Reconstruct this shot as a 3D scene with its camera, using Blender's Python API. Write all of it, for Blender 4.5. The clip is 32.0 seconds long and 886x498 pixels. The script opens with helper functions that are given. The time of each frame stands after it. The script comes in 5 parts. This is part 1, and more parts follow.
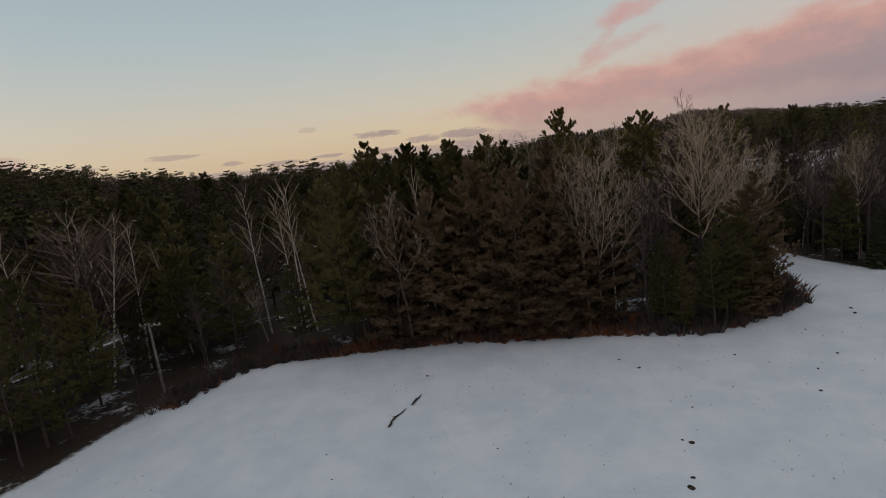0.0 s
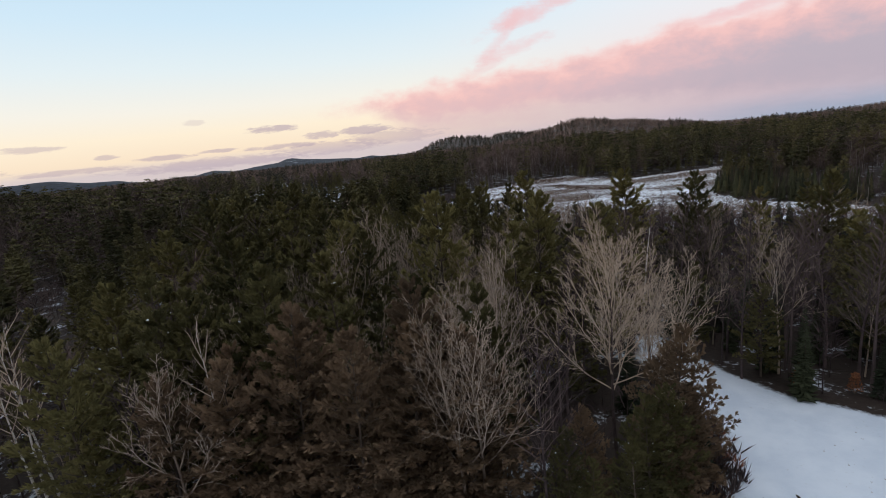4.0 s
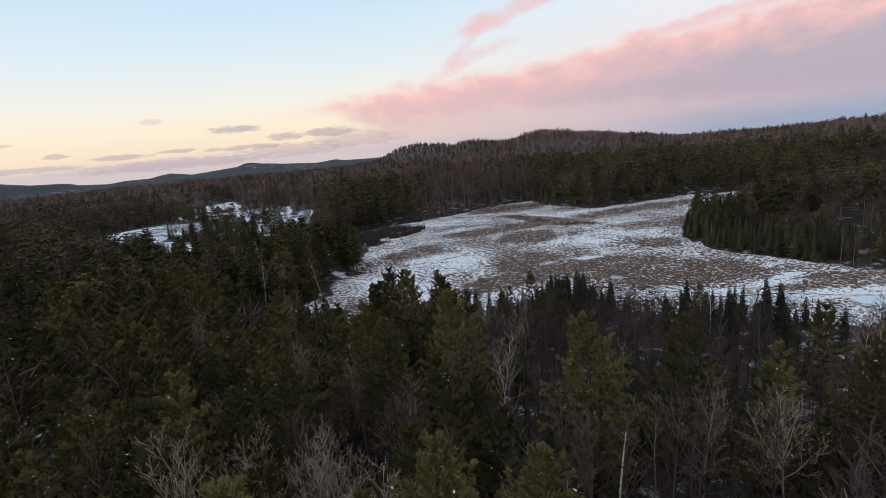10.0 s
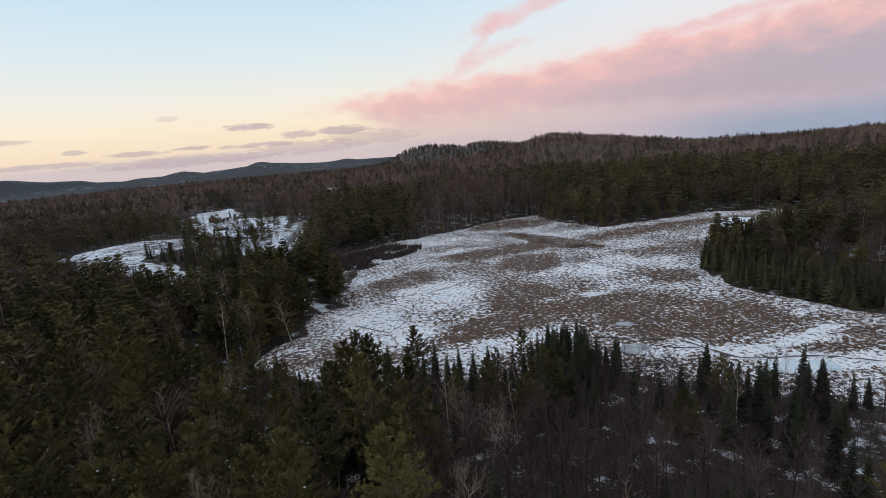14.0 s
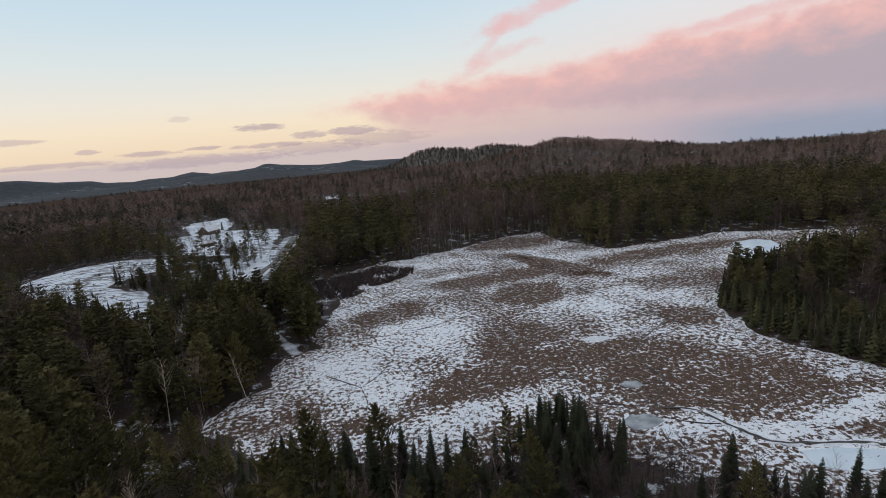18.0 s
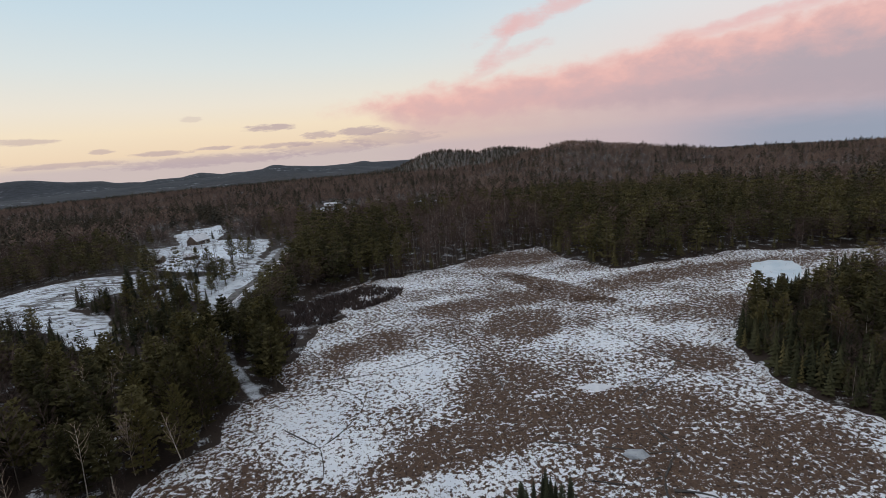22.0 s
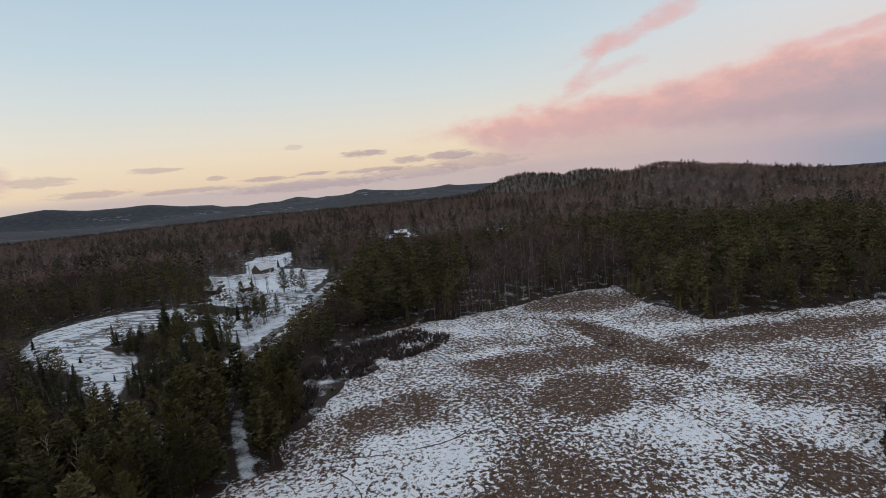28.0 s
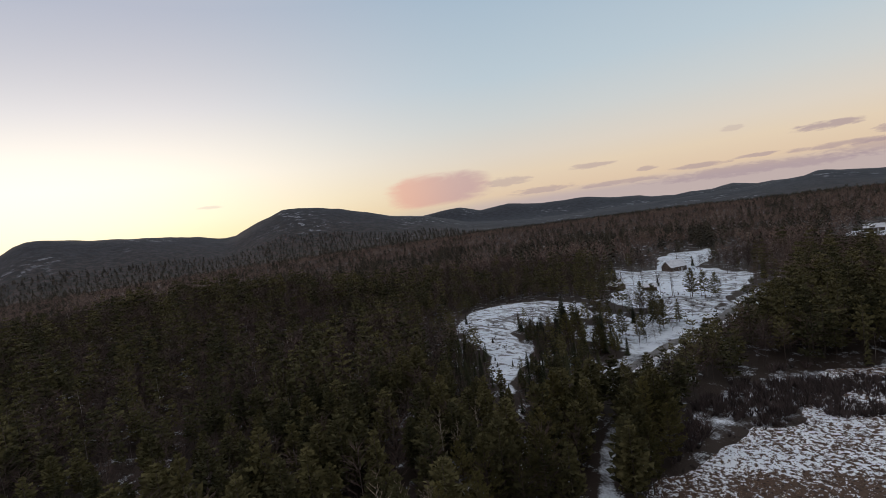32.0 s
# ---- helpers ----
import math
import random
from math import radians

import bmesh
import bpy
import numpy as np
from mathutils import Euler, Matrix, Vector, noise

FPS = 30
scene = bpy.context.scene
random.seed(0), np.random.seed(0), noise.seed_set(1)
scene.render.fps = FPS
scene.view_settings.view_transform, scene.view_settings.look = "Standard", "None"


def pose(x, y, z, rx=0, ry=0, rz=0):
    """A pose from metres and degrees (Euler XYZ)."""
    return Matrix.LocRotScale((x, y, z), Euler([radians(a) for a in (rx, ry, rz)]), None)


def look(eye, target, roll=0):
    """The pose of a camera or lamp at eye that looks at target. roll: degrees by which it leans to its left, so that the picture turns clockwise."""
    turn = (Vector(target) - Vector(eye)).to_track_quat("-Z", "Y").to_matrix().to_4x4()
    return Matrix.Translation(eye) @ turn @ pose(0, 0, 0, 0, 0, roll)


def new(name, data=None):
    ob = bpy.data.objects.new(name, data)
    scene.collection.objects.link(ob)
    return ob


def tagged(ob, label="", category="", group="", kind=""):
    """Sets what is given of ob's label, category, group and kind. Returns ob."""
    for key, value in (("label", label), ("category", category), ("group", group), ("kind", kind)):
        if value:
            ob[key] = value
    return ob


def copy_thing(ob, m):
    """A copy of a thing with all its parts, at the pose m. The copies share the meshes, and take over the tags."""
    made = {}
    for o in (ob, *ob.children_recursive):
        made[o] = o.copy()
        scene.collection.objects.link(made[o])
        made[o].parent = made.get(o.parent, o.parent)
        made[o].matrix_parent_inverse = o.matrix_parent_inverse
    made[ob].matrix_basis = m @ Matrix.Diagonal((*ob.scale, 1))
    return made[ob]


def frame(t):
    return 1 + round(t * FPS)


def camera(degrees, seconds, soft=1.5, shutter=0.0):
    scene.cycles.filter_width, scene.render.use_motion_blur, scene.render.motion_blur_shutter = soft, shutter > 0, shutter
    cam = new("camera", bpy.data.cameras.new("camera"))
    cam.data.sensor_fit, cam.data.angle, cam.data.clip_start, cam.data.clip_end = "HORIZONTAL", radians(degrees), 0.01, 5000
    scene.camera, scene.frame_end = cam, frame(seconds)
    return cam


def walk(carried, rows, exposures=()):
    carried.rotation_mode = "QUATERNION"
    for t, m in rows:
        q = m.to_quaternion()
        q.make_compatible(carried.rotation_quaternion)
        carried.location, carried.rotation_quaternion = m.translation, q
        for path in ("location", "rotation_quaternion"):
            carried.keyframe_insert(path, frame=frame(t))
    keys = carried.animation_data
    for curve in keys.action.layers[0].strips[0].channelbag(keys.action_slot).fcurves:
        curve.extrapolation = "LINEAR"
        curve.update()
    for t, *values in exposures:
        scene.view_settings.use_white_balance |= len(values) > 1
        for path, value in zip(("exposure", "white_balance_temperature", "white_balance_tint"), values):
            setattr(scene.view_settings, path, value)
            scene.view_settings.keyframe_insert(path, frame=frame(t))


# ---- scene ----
cam = camera(82.0, 32.0, soft=0.7)
PATH = [
    (0, (7.386, 15.035, 24.187), (7.362, 17.001, 23.823), -7.0),
    (0.5, (7.986, 17.502, 25.265), (7.999, 19.467, 24.896), -6.8),
    (1, (8.91, 20.184, 26.504), (8.988, 22.147, 26.128), -6.6),
    (1.5, (9.814, 22.445, 27.653), (9.946, 24.403, 27.264), -6.5),
    (2, (10.937, 24.923, 28.892), (11.137, 26.873, 28.493), -6.4),
    (2.5, (11.999, 27.248, 30.029), (12.248, 29.191, 29.625), -6.2),
    (3, (13.162, 29.673, 31.196), (13.44, 31.611, 30.79), -6.2),
    (3.5, (14.288, 31.829, 32.283), (14.599, 33.762, 31.873), -6.1),
    (5.5, (18.418, 40.227, 36.201), (18.885, 42.126, 35.78), -5.5),
    (6, (19.767, 42.483, 37.349), (20.261, 44.375, 36.929), -5.4),
    (6.5, (21.04, 44.39, 38.439), (21.541, 46.28, 38.019), -5.4),
    (7, (22.316, 46.422, 39.587), (22.817, 48.312, 39.166), -5.4),
    (7.5, (23.608, 48.521, 40.542), (24.105, 50.412, 40.121), -5.4),
    (8, (25.03, 50.672, 41.401), (25.525, 52.563, 40.981), -5.3),
    (8.5, (26.386, 52.741, 42.182), (26.88, 54.634, 41.765), -5.3),
    (9, (27.873, 55.024, 43.036), (28.359, 56.919, 42.62), -5.3),
    (9.5, (29.264, 57.225, 43.813), (29.745, 59.121, 43.395), -5.2),
    (10, (30.763, 59.316, 44.686), (31.242, 61.213, 44.271), -5.2),
    (10.5, (32.231, 61.364, 45.716), (32.704, 63.262, 45.3), -5.2),
    (11, (33.752, 63.439, 46.795), (34.219, 65.339, 46.379), -5.2),
    (11.5, (35.32, 65.513, 47.828), (35.779, 67.414, 47.41), -5.2),
    (12, (36.902, 67.641, 48.816), (37.356, 69.543, 48.396), -5.1),
    (12.5, (38.452, 69.828, 49.729), (38.9, 71.731, 49.308), -5.2),
    (13, (40.06, 71.978, 50.556), (40.503, 73.882, 50.135), -5.2),
    (13.5, (41.514, 73.776, 50.821), (41.953, 75.682, 50.402), -4.9),
    (14, (42.866, 75.711, 51.121), (43.302, 77.618, 50.706), -4.8),
    (14.5, (44.168, 77.828, 51.662), (44.6, 79.736, 51.248), -4.7),
    (16.5, (49.711, 86.403, 55.114), (50.13, 88.315, 54.703), -4.7),
    (17, (51.341, 88.6, 55.827), (51.755, 90.513, 55.414), -4.7),
    (17.5, (53.001, 90.81, 56.415), (53.41, 92.723, 56.002), -4.6),
    (18, (54.567, 93.018, 56.995), (54.971, 94.933, 56.586), -4.6),
    (18.5, (56.071, 95.153, 57.676), (56.472, 97.069, 57.266), -4.6),
    (19, (57.563, 97.236, 58.377), (57.959, 99.153, 57.967), -4.6),
    (19.5, (59.033, 99.269, 59.038), (59.425, 101.187, 58.629), -4.6),
    (20, (60.496, 101.386, 59.646), (60.884, 103.305, 59.237), -4.6),
    (20.5, (61.886, 103.463, 60.128), (62.27, 105.383, 59.72), -4.5),
    (21, (63.329, 105.606, 60.462), (63.709, 107.528, 60.058), -4.4),
    (21.5, (64.756, 107.61, 60.588), (65.132, 109.533, 60.184), -4.4),
    (22, (66.254, 109.733, 60.689), (66.625, 111.657, 60.285), -4.4),
    (22.5, (67.741, 111.788, 60.844), (68.109, 113.712, 60.441), -4.4),
    (23, (69.247, 113.822, 60.945), (69.611, 115.748, 60.545), -4.4),
    (23.5, (70.734, 115.791, 60.955), (71.094, 117.717, 60.555), -4.4),
    (24, (72.292, 117.708, 60.984), (72.647, 119.635, 60.583), -4.4),
    (24.5, (73.888, 119.633, 61.054), (74.241, 121.566, 60.679), -4.4),
    (25, (75.47, 121.541, 61.055), (75.809, 123.485, 60.726), -4.5),
    (25.5, (76.99, 123.444, 61.026), (77.307, 125.394, 60.712), -4.6),
    (27.5, (82.578, 131.854, 61.747), (82.738, 133.825, 61.447), -4.9),
    (28, (83.838, 134.253, 61.74), (83.887, 136.231, 61.449), -5.2),
    (28.5, (85.056, 136.769, 61.642), (84.953, 138.747, 61.361), -5.7),
    (29, (86.11, 139.284, 61.452), (85.819, 141.245, 61.185), -6.3),
    (29.5, (86.886, 141.861, 61.302), (86.416, 143.788, 61.051), -6.7),
    (30, (87.511, 144.427, 61.241), (86.845, 146.299, 61.012), -7.1),
    (30.5, (87.926, 146.884, 61.253), (87.07, 148.679, 61.043), -7.3),
    (31, (88.089, 149.292, 61.447), (87.041, 150.986, 61.26), -7.5),
    (31.5, (88.035, 151.668, 61.826), (86.822, 153.25, 61.66), -7.7),
    (32, (87.899, 154.104, 62.374), (86.51, 155.536, 62.233), -8.0),
]
EXPOSURES = [(0.0, -0.58, 6950, 10), (1.0, -0.44, 6850, 10), (2.0, -0.05, 6500, 10), (3.0, 0.1, 6250, 9), (6.0, 0.2, 6150, 9), (10.0, 0.15, 6150, 9), (14.0, 0.1, 6250, 9), (18.0, 0.0, 6400, 10), (24.0, -0.05, 6500, 10), (28.0, -0.15, 6450, 10), (30.0, -0.3, 6450, 11), (32.0, -0.3, 6600, 13)]
walk(cam, [(t, look(eye, target, roll)) for t, eye, target, roll in PATH], EXPOSURES)

# ---- sky and light ----
world = bpy.data.worlds.new("dusk_sky")
scene.world = world
world.use_nodes = True


class Net:
    """Short hand for node trees."""

    def __init__(self, tree):
        self.t = tree

    def node(self, kind, **props):
        n = self.t.nodes.new(kind)
        for k, v in props.items():
            setattr(n, k, v)
        return n

    def put(self, sock, v):
        if isinstance(v, bpy.types.NodeSocket):
            self.t.links.new(v, sock)
        elif isinstance(v, (tuple, list)):
            sock.default_value = (*v, 1)[: len(sock.default_value)]
        else:
            sock.default_value = v

    def math(self, op, a, b=0.0, c=0.0, clamp=False):
        n = self.node("ShaderNodeMath", operation=op, use_clamp=clamp)
        for s, v in zip(n.inputs, (a, b, c)):
            self.put(s, v)
        return n.outputs[0]

    def smooth(self, v, lo, hi):
        """0 at lo, 1 at hi, smooth between."""
        n = self.node("ShaderNodeMapRange", interpolation_type="SMOOTHSTEP")
        for s, x in zip(n.inputs, (v, lo, hi, 0.0, 1.0)):
            self.put(s, x)
        return n.outputs[0]

    def mix(self, f, a, b):
        n = self.node("ShaderNodeMix", data_type="RGBA")
        for s, v in zip((n.inputs[0], n.inputs[6], n.inputs[7]), (f, a, b)):
            self.put(s, v)
        return n.outputs[2]

    def ramp(self, v, stops, ease=False):
        n = self.node("ShaderNodeValToRGB")
        r = n.color_ramp
        r.interpolation = "EASE" if ease else "LINEAR"
        while len(r.elements) < len(stops):
            r.elements.new(0.5)
        for e, (p, c) in zip(r.elements, stops):
            e.position, e.color = p, (*c, 1) if isinstance(c, tuple) else (c, c, c, 1)
        self.put(n.inputs[0], v)
        return n.outputs[0]

    def noise(self, vec, scale, detail=4.0, rough=0.55, distort=0.0):
        n = self.node("ShaderNodeTexNoise")
        self.put(n.inputs["Vector"], vec)
        for k, v in (("Scale", scale), ("Detail", detail), ("Roughness", rough), ("Distortion", distort)):
            n.inputs[k].default_value = v
        return n.outputs[0]

    def join(self, x, y, z=0.0):
        n = self.node("ShaderNodeCombineXYZ")
        for s, v in zip(n.inputs, (x, y, z)):
            self.put(s, v)
        return n.outputs[0]


def srgb(r, g, b):
    return tuple((c / 255 / 12.92) if c < 11 else ((c / 255 + 0.055) / 1.055) ** 2.4 for c in (r, g, b))


def build_sky():
    n = Net(world.node_tree)
    world.node_tree.nodes.clear()
    way = n.node("ShaderNodeTexCoord").outputs["Generated"]
    sep = n.node("ShaderNodeSeparateXYZ")
    n.put(sep.inputs[0], way)
    x, y, z = sep.outputs
    az = n.math("MULTIPLY", n.math("ARCTAN2", x, y), 180 / math.pi)
    el = n.math("MULTIPLY", n.math("ARCSINE", z), 180 / math.pi)
    up = n.math("DIVIDE", el, 90.0, clamp=True)
    # clear sky: towards the set sun on the left, ahead, and to the far right and behind
    west = n.ramp(up, [(0.0, srgb(255, 236, 170)), (0.03, srgb(255, 244, 205)), (0.075, srgb(255, 248, 232)), (0.15, srgb(232, 232, 236)), (0.25, srgb(200, 208, 224)), (0.5, srgb(208, 210, 216)), (1.0, srgb(214, 215, 221))])
    ahead = n.ramp(up, [(0.0, srgb(216, 198, 188)), (0.012, srgb(242, 218, 188)), (0.035, srgb(246, 228, 200)), (0.06, srgb(239, 231, 216)), (0.1, srgb(222, 229, 228)), (0.15, srgb(203, 222, 232)), (0.25, srgb(180, 205, 224)), (0.5, srgb(206, 210, 218)), (1.0, srgb(214, 215, 221))])
    east = n.ramp(up, [(0.0, srgb(176, 174, 190)), (0.03, srgb(212, 192, 196)), (0.08, srgb(236, 220, 216)), (0.14, srgb(228, 230, 232)), (0.25, srgb(190, 208, 222)), (0.5, srgb(206, 210, 218)), (1.0, srgb(214, 215, 221))])
    sky = n.mix(n.smooth(az, -34.0, -74.0), ahead, west)
    sky = n.mix(n.smooth(az, 4.0, 48.0), sky, east)
    behind = n.smooth(n.math("ABSOLUTE", n.math("ADD", az, 20.0)), 95.0, 170.0)
    sky = n.mix(behind, sky, n.ramp(up, [(0.0, srgb(112, 108, 114)), (0.2, srgb(146, 148, 158)), (0.5, srgb(186, 188, 196)), (1.0, srgb(208, 210, 217))]))
    flat = n.join(n.math("MULTIPLY", az, 0.05), n.math("MULTIPLY", el, 0.2))
    big = n.math("SUBTRACT", n.noise(flat, 1.6, 5.0, 0.55, 0.4), 0.5)
    fine = n.math("SUBTRACT", n.noise(flat, 5.0, 5.0, 0.6, 0.8), 0.5)
    round_ = n.join(n.math("MULTIPLY", az, 0.1), n.math("MULTIPLY", el, 0.16))
    puff = n.math("SUBTRACT", n.noise(round_, 3.2, 6.0, 0.6, 0.2), 0.5)
    tiny = n.math("SUBTRACT", n.noise(flat, 17.0, 4.0, 0.6, 0.3), 0.5)
    # the broad pink bank that climbs to the right
    along = n.math("DIVIDE", n.math("ADD", az, 10.0), 100.0, clamp=True)
    top = n.math("MULTIPLY", n.ramp(along, [(0.0, 0.12), (0.09, 0.21), (0.13, 0.24), (0.2, 0.3), (0.3, 0.335), (0.38, 0.35), (0.46, 0.43), (0.53, 0.425), (0.58, 0.46), (0.75, 0.5), (1.0, 0.3)]), 20.0)
    low = n.math("MULTIPLY", n.ramp(along, [(0.0, 0.3), (0.09, 0.22), (0.14, 0.18), (0.19, 0.06), (0.4, 0.07), (0.55, 0.0), (1.0, 0.0)]), 20.0)
    wob = n.math("ADD", n.math("MULTIPLY", big, 1.2), n.math("MULTIPLY", puff, 3.2))
    under = n.math("ADD", n.math("SUBTRACT", top, el), wob)
    over = n.math("ADD", n.math("SUBTRACT", el, low), wob)
    bank = n.math("MULTIPLY", n.smooth(under, -0.8, 1.2), n.smooth(over, -1.2, 2.2))
    bank = n.math("MULTIPLY", bank, n.smooth(n.math("ADD", az, n.math("MULTIPLY", puff, 7.0)), -3.6, 0.0))
    bank = n.math("MULTIPLY", bank, n.smooth(az, 110.0, 70.0))
    bright = n.mix(n.smooth(n.math("ADD", under, n.math("MULTIPLY", puff, 3.0)), 0.0, 2.6), srgb(240, 188, 180), srgb(222, 178, 176))
    grey = n.mix(n.smooth(n.math("ADD", az, n.math("MULTIPLY", puff, 14.0)), 14.0, 50.0), srgb(214, 176, 178), srgb(178, 165, 174))
    body = n.mix(n.smooth(n.math("ADD", under, n.math("MULTIPLY", puff, 2.4)), 1.0, 4.6), bright, grey)
    sky = n.mix(n.math("MULTIPLY", bank, 0.9), sky, body)
    # mauve haze under the bank, down to the ridge
    haze = n.math("MULTIPLY", n.smooth(n.math("ADD", el, n.math("MULTIPLY", puff, 2.0)), 3.2, 1.0), n.math("MULTIPLY", n.smooth(az, 2.0, 12.0), n.smooth(az, 60.0, 34.0)))
    sky = n.mix(n.math("MULTIPLY", haze, 0.55), sky, srgb(206, 180, 182))
    # wisps above the bank: azimuth, elevation, slope, half length, half height, weight
    for a, e, k, w, h, f in ((23.0, 12.3, 0.3, 6.8, 1.15, 0.68), (19.6, 8.6, 0.2, 4.2, 0.75, 0.45), (18.4, 9.6, 0.9, 2.6, 0.9, 0.4), (44.0, 9.3, 0.12, 8.0, 0.6, 0.7), (17.0, 7.2, 0.3, 2.0, 0.5, 0.35)):
        dx = n.math("DIVIDE", n.math("SUBTRACT", az, a), w)
        dy = n.math("DIVIDE", n.math("SUBTRACT", n.math("SUBTRACT", el, e), n.math("MULTIPLY", n.math("SUBTRACT", az, a), k)), h)
        d = n.math("ADD", n.math("MULTIPLY", dx, dx), n.math("MULTIPLY", dy, dy))
        d = n.math("ADD", d, n.math("ADD", n.math("MULTIPLY", puff, 3.6), n.math("MULTIPLY", tiny, 1.0)))
        sky = n.mix(n.math("MULTIPLY", n.smooth(d, 1.5, -0.2), f), sky, srgb(233, 184, 182))
    # cold blue-grey air low on the right, and a lilac veil on the skyline
    cold = n.math("MULTIPLY", n.smooth(az, 30.0, 46.0), n.smooth(n.math("ADD", el, n.math("MULTIPLY", fine, 1.2)), 1.6, -1.2))
    sky = n.mix(n.math("MULTIPLY", cold, 0.62), sky, srgb(134, 154, 174))
    veil = n.math("MULTIPLY", n.smooth(n.math("ADD", el, n.math("MULTIPLY", fine, 1.0)), 0.9, -0.3), n.smooth(n.math("ABSOLUTE", n.math("ADD", az, 12.0)), 34.0, 20.0))
    sky = n.mix(n.math("MULTIPLY", veil, 0.42), sky, srgb(196, 182, 188))
    # small evening clouds low over the ridge: azimuth, elevation, half width, half height, weight
    grey_pink = srgb(176, 156, 166)
    for a, e, w, h, k in ((-6.3, 3.0, 2.6, 0.38, 0.8), (-11.8, 1.3, 1.9, 0.2, 0.7), (-16.8, 1.1, 2.8, 0.26, 0.7), (-24.0, 0.6, 4.5, 0.25, 0.6), (-1.4, 1.9, 1.8, 0.4, 0.7), (3.2, 2.0, 3.0, 0.45, 0.8), (-5.6, 1.1, 4.0, 0.28, 0.7), (-1.0, 0.5, 6.0, 0.7, 0.5), (-12.0, 0.1, 9.0, 0.55, 0.6), (-13.6, 4.2, 1.0, 0.3, 0.3), (-26.9, 2.8, 2.4, 0.3, 0.55), (-32.5, 1.0, 3.5, 0.35, 0.6), (-21.6, 1.6, 1.0, 0.22, 0.6), (-36.0, 2.4, 2.5, 0.5, 0.5), (-67.9, 3.8, 1.3, 0.22, 0.5), (6.0, 1.0, 5.0, 0.8, 0.5)):
        dx = n.math("DIVIDE", n.math("SUBTRACT", az, a), w)
        dy = n.math("DIVIDE", n.math("SUBTRACT", el, e), h)
        d = n.math("ADD", n.math("MULTIPLY", dx, dx), n.math("MULTIPLY", dy, dy))
        d = n.math("ADD", d, n.math("ADD", n.math("MULTIPLY", fine, 2.2), n.math("MULTIPLY", tiny, 2.6)))
        sky = n.mix(n.math("MULTIPLY", n.smooth(d, 1.4, 0.3), k * 0.85), sky, grey_pink)
    # the lone pink cloud beside the western mountain
    dx = n.math("DIVIDE", n.math("ADD", az, 43.8), 5.6)
    dy = n.math("DIVIDE", n.math("SUBTRACT", el, 2.6), 1.75)
    d = n.math("ADD", n.math("POWER", n.math("ABSOLUTE", dx), 2.6), n.math("POWER", n.math("ABSOLUTE", dy), 2.6))
    d = n.math("ADD", d, n.math("MULTIPLY", fine, 1.6))
    sky = n.mix(n.math("MULTIPLY", n.smooth(d, 1.5, 0.3), 0.75), sky, n.mix(n.smooth(az, -49.0, -40.0), srgb(240, 178, 160), srgb(205, 168, 172)))
    # glow over the place where the sun went down
    gx = n.math("DIVIDE", n.math("ADD", az, 84.0), 26.0)
    gy = n.math("DIVIDE", n.math("SUBTRACT", el, 4.0), 9.0)
    glow = n.math("POWER", 2.718, n.math("MULTIPLY", n.math("ADD", n.math("MULTIPLY", gx, gx), n.math("MULTIPLY", gy, gy)), -1.0))
    add = n.node("ShaderNodeMix", data_type="RGBA", blend_type="ADD")
    n.put(add.inputs[0], n.math("MULTIPLY", glow, 0.55))
    n.put(add.inputs[6], sky)
    add.inputs[7].default_value = (1.0, 0.93, 0.74, 1)
    sky = add.outputs[2]
    bg = n.node("ShaderNodeBackground")
    n.put(bg.inputs[0], sky)
    bg.inputs[1].default_value = 1.0
    n.put(n.node("ShaderNodeOutputWorld").inputs[0], bg.outputs[0])


build_sky()

# last afterglow of the sun that has just gone down on the left
sun = new("sun", bpy.data.lights.new("sun", "SUN"))
sun.data.energy, sun.data.angle, sun.data.color = 0.45, radians(14), (1.0, 0.76, 0.56)
sun.matrix_world = look((0, 0, 0), (math.sin(radians(82)), -math.cos(radians(82)) , -math.tan(radians(6))))


# ---- materials ----
def material(name):
    m = bpy.data.materials.new(name)
    m.use_nodes = True
    n = Net(m.node_tree)
    b = m.node_tree.nodes["Principled BSDF"]
    b.inputs["Specular IOR Level"].default_value = 0.2
    return m, n, b


def bump(n, b, height, strength, distance):
    k = n.node("ShaderNodeBump")
    k.inputs["Strength"].default_value, k.inputs["Distance"].default_value = strength, distance
    n.put(k.inputs["Height"], height)
    n.put(b.inputs["Normal"], k.outputs[0])


def place(n):
    return n.node("ShaderNodeNewGeometry").outputs["Position"]


def attr(n, name):
    return n.node("ShaderNodeAttribute", attribute_name=name).outputs["Fac"]


def tinted(name, dark, light, rough=0.9, scale=0.35, thing=True):
    """Matt bark, twig or needle material: grain over the tree, and a tone of its own for each tree."""
    m, n, b = material(name)
    tone = n.node("ShaderNodeObjectInfo").outputs["Random"] if thing else attr(n, "tone")
    grain = n.noise(place(n), scale, 4.0, 0.6)
    f = n.math("ADD", n.math("MULTIPLY", n.math("POWER", tone, 1.4), 0.85), n.math("MULTIPLY", n.smooth(grain, 0.35, 0.68), 0.4), clamp=True)
    n.put(b.inputs["Base Color"], n.mix(f, dark, light))
    b.inputs["Roughness"].default_value = rough
    return m


